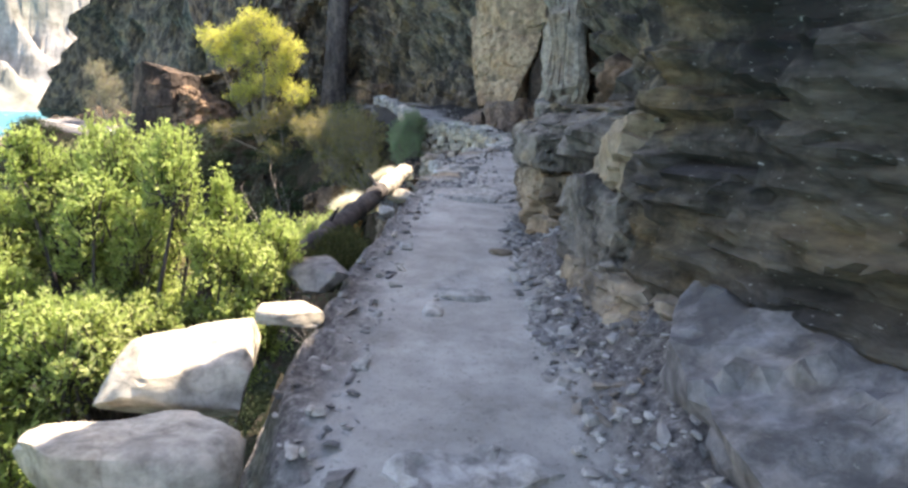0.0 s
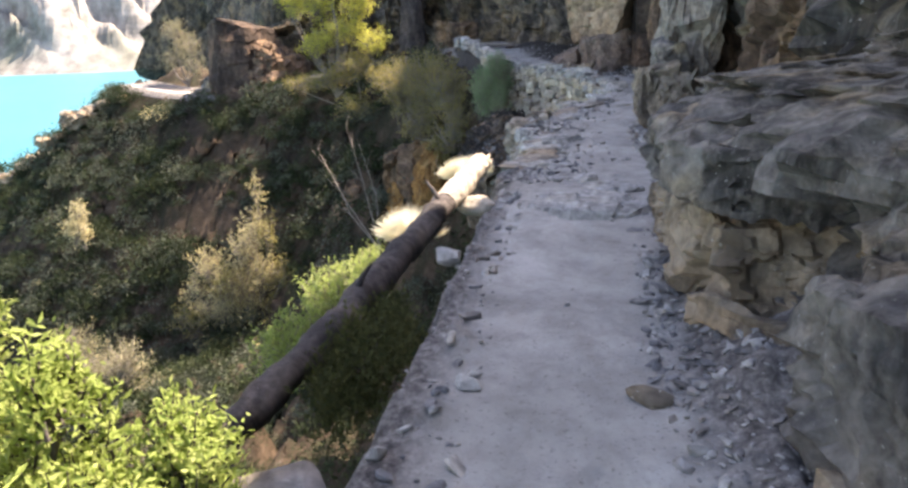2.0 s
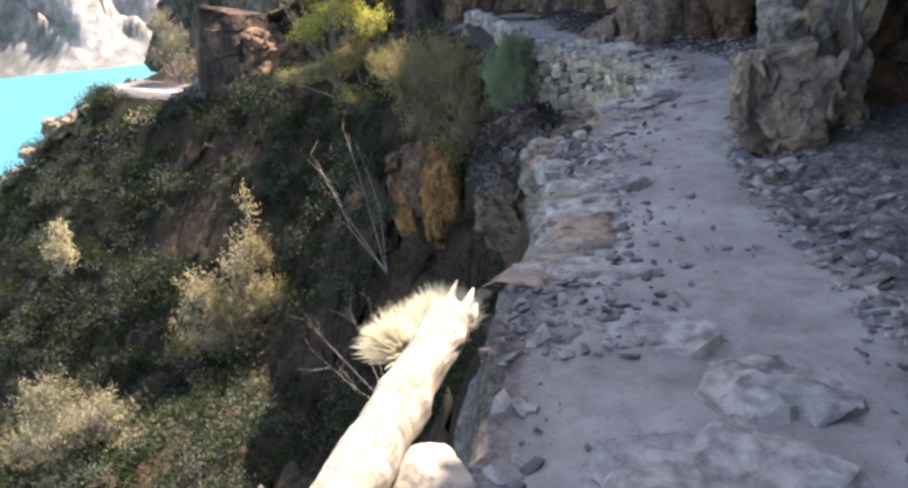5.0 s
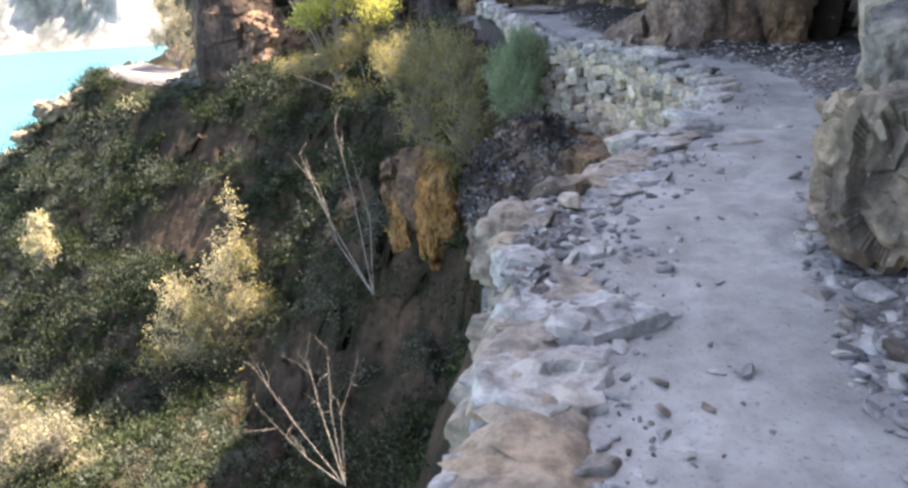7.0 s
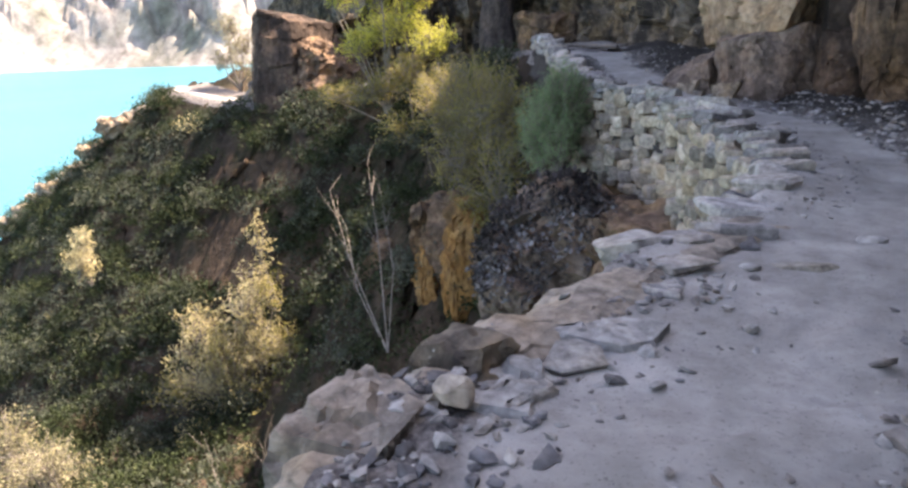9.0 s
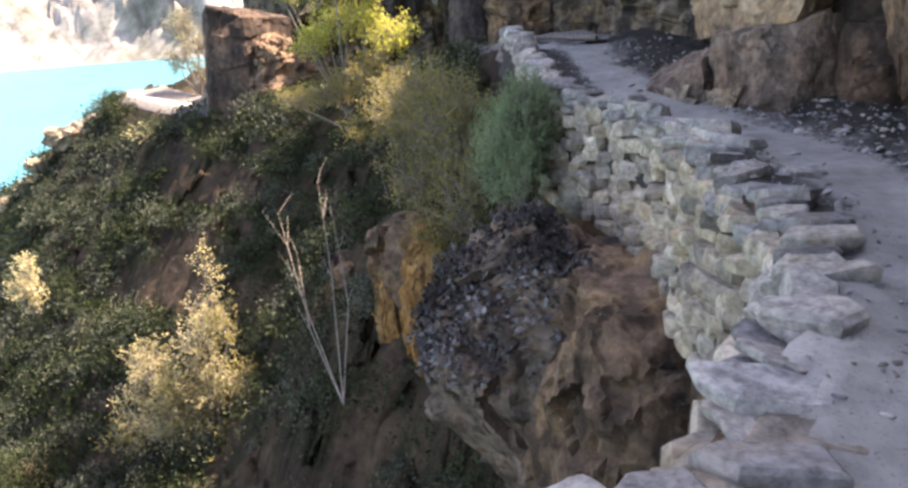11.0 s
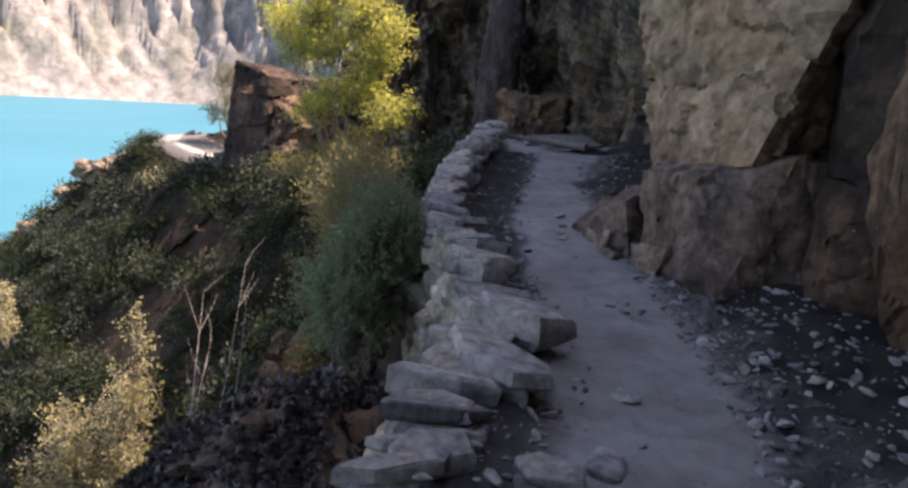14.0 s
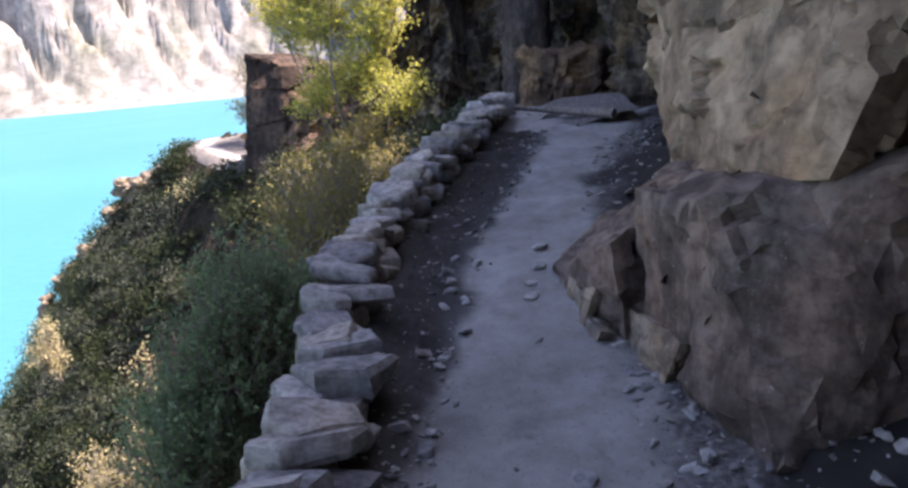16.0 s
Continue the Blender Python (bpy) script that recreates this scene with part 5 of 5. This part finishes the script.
def scrub():
    """Low mixed scrub that covers the slope."""
    rng = np.random.default_rng(9)
    n = 9000
    x, y = rng.uniform(-32, 0.5, n), rng.uniform(4, 36, n)
    P = np.stack([x, y], 1)
    d1, _ = nearest(P, NEAR)
    d2, _ = nearest(P, FAR)
    Q = slope_points(P)
    x, y, z = Q[:, 0], Q[:, 1], Q[:, 2]
    ok = (d1 > 0.5) & (d2 > 0.15) & (z > LAKE_Z + 0.3) & (vnoise(np.stack([x, y, z], 1) * 0.4, 91) > -0.55) & ((d2 < 0.9) | (rng.random(n) < np.where(np.hypot(x + 5.8, y - 23) < 3.6, 0.4, np.where(x < -11, 1.0, 0.8)) * np.where((y < 18) & (x > -17), 0.4, 1.0)))
    x, y, z = x[ok], y[ok], z[ok]
    dist = np.hypot(x, y - 12)
    groups = {0: [], 1: [], 2: [], 3: []}
    for i in range(len(x)):
        r = 0.24 + 0.8 * rng.random() ** 2
        k = int(rng.uniform(60, 90) * (0.5 + 2.6 * r))
        close = math.hypot(x[i], y[i] - 9) < 9.5
        if close and rng.random() < 0.5:
            continue
        if close:
            k, r = int(k * 1.8), r * 0.8
        d = rng.normal(size=(k, 3))
        d /= np.linalg.norm(d, axis=1)[:, None]
        d *= (rng.uniform(0.5, 1.05, k) * r)[:, None] * np.array((1, 1, 0.8))
        d[:, 2] = np.abs(d[:, 2])
        kind = 0 if rng.random() < 0.6 else (1 if rng.random() < 0.992 else 2)
        kind = 3 if close else kind
        groups[kind].append(np.array((x[i], y[i], z[i] + 0.1)) + d)
    for kind, (mat, label, size) in enumerate(((SCRUB, "low dark olive scrub covering the slope, darkened further for its shade", 0.055), (PALE_SCRUB, "grey-green scrub scattered over the slope", 0.052), (GOLD, "dry golden scrub scattered over the slope", 0.05), (SCRUB, "fine green herbs on the slope below the brink, darkened for its shade", 0.026))):
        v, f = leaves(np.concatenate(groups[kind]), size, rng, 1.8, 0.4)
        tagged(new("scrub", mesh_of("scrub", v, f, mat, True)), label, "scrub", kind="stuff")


scrub()


# ---- loose stone ----
def rubble(name, spots, label, mats=(SLAB, PALE), seed=5):
    """Stones nobody could count: joined, but each one solid."""
    rng = np.random.default_rng(seed)
    base = [stone_verts((1, 1, 1), 500 + i, level=1, cuts=14, boxy=0.9, rough=0.12) for i in range(12)]
    zs = path_height(np.array([s[0] for s in spots]), np.array([s[1] for s in spots]))[0]
    for mi, mat in enumerate(mats):
        vs, fs = [], []
        for (x, y, s), z in zip(spots[mi::len(mats)], zs[mi::len(mats)]):
            v, f = base[rng.integers(12)]
            sc = s * np.array((rng.uniform(0.8, 1.6), rng.uniform(0.5, 1.0), rng.uniform(0.25, 0.6)))
            a = rng.uniform(0, 6.28)
            tip = Matrix.Rotation(rng.normal() * 0.3, 3, "X") @ Matrix.Rotation(rng.normal() * 0.3, 3, "Y")
            R = np.array(Matrix.Rotation(a, 3, "Z") @ tip)
            vs.append((v * sc) @ R.T + np.array((x, y, z + sc[2] * 0.22)))
            fs.append(f)
        v, f = joined(vs, fs)
        tagged(new(name, mesh_of(name, v, f, mat, True)), label, "rubble", kind="stuff")


def spots():
    rng = np.random.default_rng(4)
    out = []
    ty, tlx, trx = [b for a, b in TL], [a for a, b in TL], [a for a, b in TR]
    for _ in range(4200):
        y = rng.uniform(0.5, 27)
        side = rng.random()
        tl, tr = np.interp(y, ty, tlx), np.interp(y, [b for a, b in TR], trx)
        if side < 0.62:
            x = tr + abs(rng.normal()) * (0.4 if y < 13 else 0.8) - 0.02
        elif side < 0.96:
            x = tl - abs(rng.normal()) * 0.2 + 0.03
            if x < brink_x(y) + 0.02:
                continue
        else:
            x = rng.uniform(tl, tr)
        s = 0.02 + 0.09 * rng.random() ** 3.5
        if tl < x < tr:
            s *= 0.5
        out.append((x, y, s))
    for _ in range(1300):
        y = rng.uniform(8.5, 14)
        out.append((brink_x(y) + 0.12 + abs(rng.normal()) * 0.38, y, 0.02 + 0.075 * rng.random() ** 2.5))
    for _ in range(420):
        y = rng.uniform(8.6, 12.6)
        out.append((np.interp(y, [b for a, b in TR], trx) + rng.uniform(0.0, 0.6), y, 0.03 + 0.12 * rng.random() ** 2.5))
    for _ in range(1500):
        y = rng.uniform(15.5, 21.8)
        x = np.interp(y, [b for a, b in TR], trx) + abs(rng.normal()) * 0.75
        out.append((x, y, 0.015 + 0.075 * rng.random() ** 2.5))
    for _ in range(1100):
        y = rng.uniform(15, 26)
        out.append((brink_x(y) + 0.1 + rng.uniform(0.05, 0.6), y, 0.012 + 0.04 * rng.random() ** 3))
    for _ in range(1500):
        y = rng.uniform(1.0, 6.5)
        out.append((np.interp(y, [b for a, b in TR], trx) + 0.02 + abs(rng.normal()) * 0.3, y, 0.012 + 0.06 * rng.random() ** 3))
    return out


rubble("rubble", spots(), "loose angular stones and grit beside the track")


def loose_stones():
    shapes = [stone_mesh("loose_stone", (1, 1, 1), 700 + i, (PALE, PALE, CLIFF)[i % 3], level=2, cuts=8, boxy=0.6, rough=0.05) for i in range(6)]
    rng = np.random.default_rng(6)
    for x, y, s, lab in ((1.62, 14.7, 0.17, 0), (0.95, 14.1, 0.13, 0), (0.33, 4.75, 0.18, 1), (-0.1, 3.6, 0.17, 0), (0.95, 2.55, 0.12, 0), (1.05, 20.9, 0.11, 0), (1.2, 20.85, 0.1, 0), (1.12, 20.7, 0.1, 0), (1.0, 20.75, 0.08, 0),
                        (-0.2, 23.0, 0.16, 0), (-0.05, 22.7, 0.14, 0), (0.1, 22.3, 0.12, 0), (0.02, 22.45, 0.1, 0), (1.6, 18.5, 0.22, 0), (1.5, 19.2, 0.16, 0), (2.3, 19.6, 0.2, 1), (2.6, 18.7, 0.22, 0), (2.2, 18.3, 0.14, 0), (2.75, 19.6, 0.18, 0), (1.3, 12.0, 0.2, 1), (1.25, 11.3, 0.18, 0), (1.2, 10.8, 0.22, 1), (1.35, 10.5, 0.2, 0)):
        z = path_height(np.array([x]), np.array([y]))[0][0]
        ob = new("loose_stone", shapes[rng.integers(2) * 3 + (2 if lab else rng.integers(2))])
        ob.matrix_basis = pose(x, y, z + s * 0.06, rng.uniform(-8, 8), rng.uniform(-8, 8), rng.uniform(0, 360)) @ Matrix.Diagonal((s, s * 0.75, s * 0.32, 1))
        tagged(ob, ("pale angular stone lying loose on the path", "dark grey stone lying loose on the path")[lab], "stone", "loose stones")


loose_stones()
dry_wall()


def bedrock():
    """Worn plates of rock that show through the path's dust, each with a broken rim."""
    rng = np.random.default_rng(19)
    # x, y, length along x, length along y, how proud it lies, turn
    for i, (x, y, a, b, up, turn) in enumerate(((0.28, 7.62, 0.95, 0.8, 0.05, -12), (0.5, 8.25, 0.6, 0.5, 0.035, 20), (-0.05, 10.0, 0.75, 0.42, 0.06, 6), (-0.15, 9.45, 0.7, 0.4, 0.05, -8), (-0.12, 10.55, 0.6, 0.45, 0.07, 12),
                                                (0.02, 11.1, 0.7, 0.5, 0.06, -15), (-0.15, 11.75, 0.55, 0.5, 0.07, 25), (0.15, 8.7, 0.6, 0.34, 0.03, -5), (0.05, 3.9, 0.4, 0.2, 0.025, -20), (0.05, 2.1, 0.6, 0.25, 0.03, 10), (0.35, 13.2, 0.5, 0.35, 0.05, 30), (0.02, 12.6, 0.45, 0.4, 0.06, 8))):
        k = 7
        ang = (np.arange(k) + rng.uniform(-0.3, 0.3, k)) / k * 2 * np.pi + radians(turn)
        r = rng.uniform(0.8, 1.1, k)
        px, py = x + np.cos(ang) * r * a / 2, y + np.sin(ang) * r * b / 2
        z = path_height(px, py)[0]
        up *= 0.75
        top = float(z.mean()) + up
        corners = [(p, q, top + rng.uniform(-0.012, 0.012)) for p, q in zip(px, py)] + [(x + (p - x) * 1.2, y + (q - y) * 1.2, top - up - 0.1) for p, q in zip(px, py)]
        ob = hewn("rock_slab", corners, PALE, "flat worn slab of pale bedrock in the path", 800 + i, 0.22, 0.022, fine=0.05)
        tagged(ob, "flat worn slab of pale bedrock in the path", "rock", "slabs in the path")


bedrock()

hewn("rock_slab", [(0.8, 1.2, 0.42), (0.78, 2.3, 0.56), (0.95, 2.95, 0.66), (1.75, 3.1, 0.95), (1.8, 1.2, 0.8), (0.95, 1.3, 0.0), (0.95, 3.0, 0.1), (1.8, 3.1, 0.1), (1.8, 1.2, 0.0)],
     SLAB, "broad tilted slab of grey rock at the cliff's foot", 120, 0.4, 0.04)


def litter():
    """Dry fallen leaves on the rock knob below the wall."""
    rng = np.random.default_rng(61)
    me = knob.data
    co, no = np.zeros(len(me.vertices) * 3), np.zeros(len(me.vertices) * 3)
    me.vertices.foreach_get("co", co)
    me.vertices.foreach_get("normal", no)
    co, no = co.reshape(-1, 3), no.reshape(-1, 3)
    R = np.array(knob.matrix_basis.to_3x3())
    co = co @ R.T + np.array(knob.matrix_basis.translation)
    good = np.where((no[:, 2] > 0.3) & (co[:, 2] > -1.6))[0]
    at = co[rng.choice(good, 11000)] + rng.normal(size=(11000, 3)) * 0.035 + np.array((0, 0, 0.02))
    x, y, z = at.T
    v, f = leaves(np.stack([x, y, z], 1), 0.05, rng, 1.5, 0.1)
    tagged(new("leaf_litter", mesh_of("leaf_litter", v, f, LITTER, True)), "dark dry fallen leaves lying on the rock knob", "leaf litter", kind="stuff")


litter()


def root(pts, rad, label, mat=TWIG):
    p = along(pts, 0.04)
    v, f, _ = tube(p, np.linspace(rad, rad * 0.4, len(p)), 7, 5, 0.004)
    tagged(new("dry_root", mesh_of("dry_root", v, f, mat)), label, "root")


root([(1.0, 3.4, 1.4), (0.98, 3.8, 1.36), (1.05, 4.3, 1.42), (1.0, 4.8, 1.36)], 0.016, "thin bare root lying along the ledge")
root([(-1.1, 27.1, 1.62), (-1.8, 27.3, 1.66), (-2.5, 27.5, 1.7), (-3.0, 27.6, 1.72)], 0.07, "weathered pole laid across the path's end")
mass("rock_slab", (0.82, 5.0, 0.56), (0.14, 1.0, 0.14), 28, 121, TAN, "narrow tan ridge of rock in the scree", relief=0.02, cell=0.3, cut=6, level=4)



def crest():
    """Bare sunlit rocks along the crest of the headland."""
    rng = np.random.default_rng(88)
    q = along(RIB[:7], 0.45)
    for k, (x, y, z) in enumerate(q):
        w = rng.uniform(0.4, 1.25)
        mass("rock_outcrop", (x + rng.normal() * 0.3, y - 0.2 + rng.normal() * 0.3, z - 0.1), (w * 1.3, w, w * rng.uniform(0.5, 0.8)), rng.uniform(0, 180), 140 + k, TAN,
             "sunlit pale rock on the crest of the headland", relief=0.12, cell=0.5, cut=22, boxy=0.25, level=4, group="rocks of the crest")


crest()
twiggy("golden_bush", (-19.3, 27.4, -6.0), [((-19.4, 27.2, -5.1), (0.6, 0.6, 0.7)), ((-19.2, 27.3, -4.3), (0.4, 0.4, 0.5))], 0.05, GOLD, 110, 18, "small pale sunlit bush on the far slope", seed=24, spread=0.07)
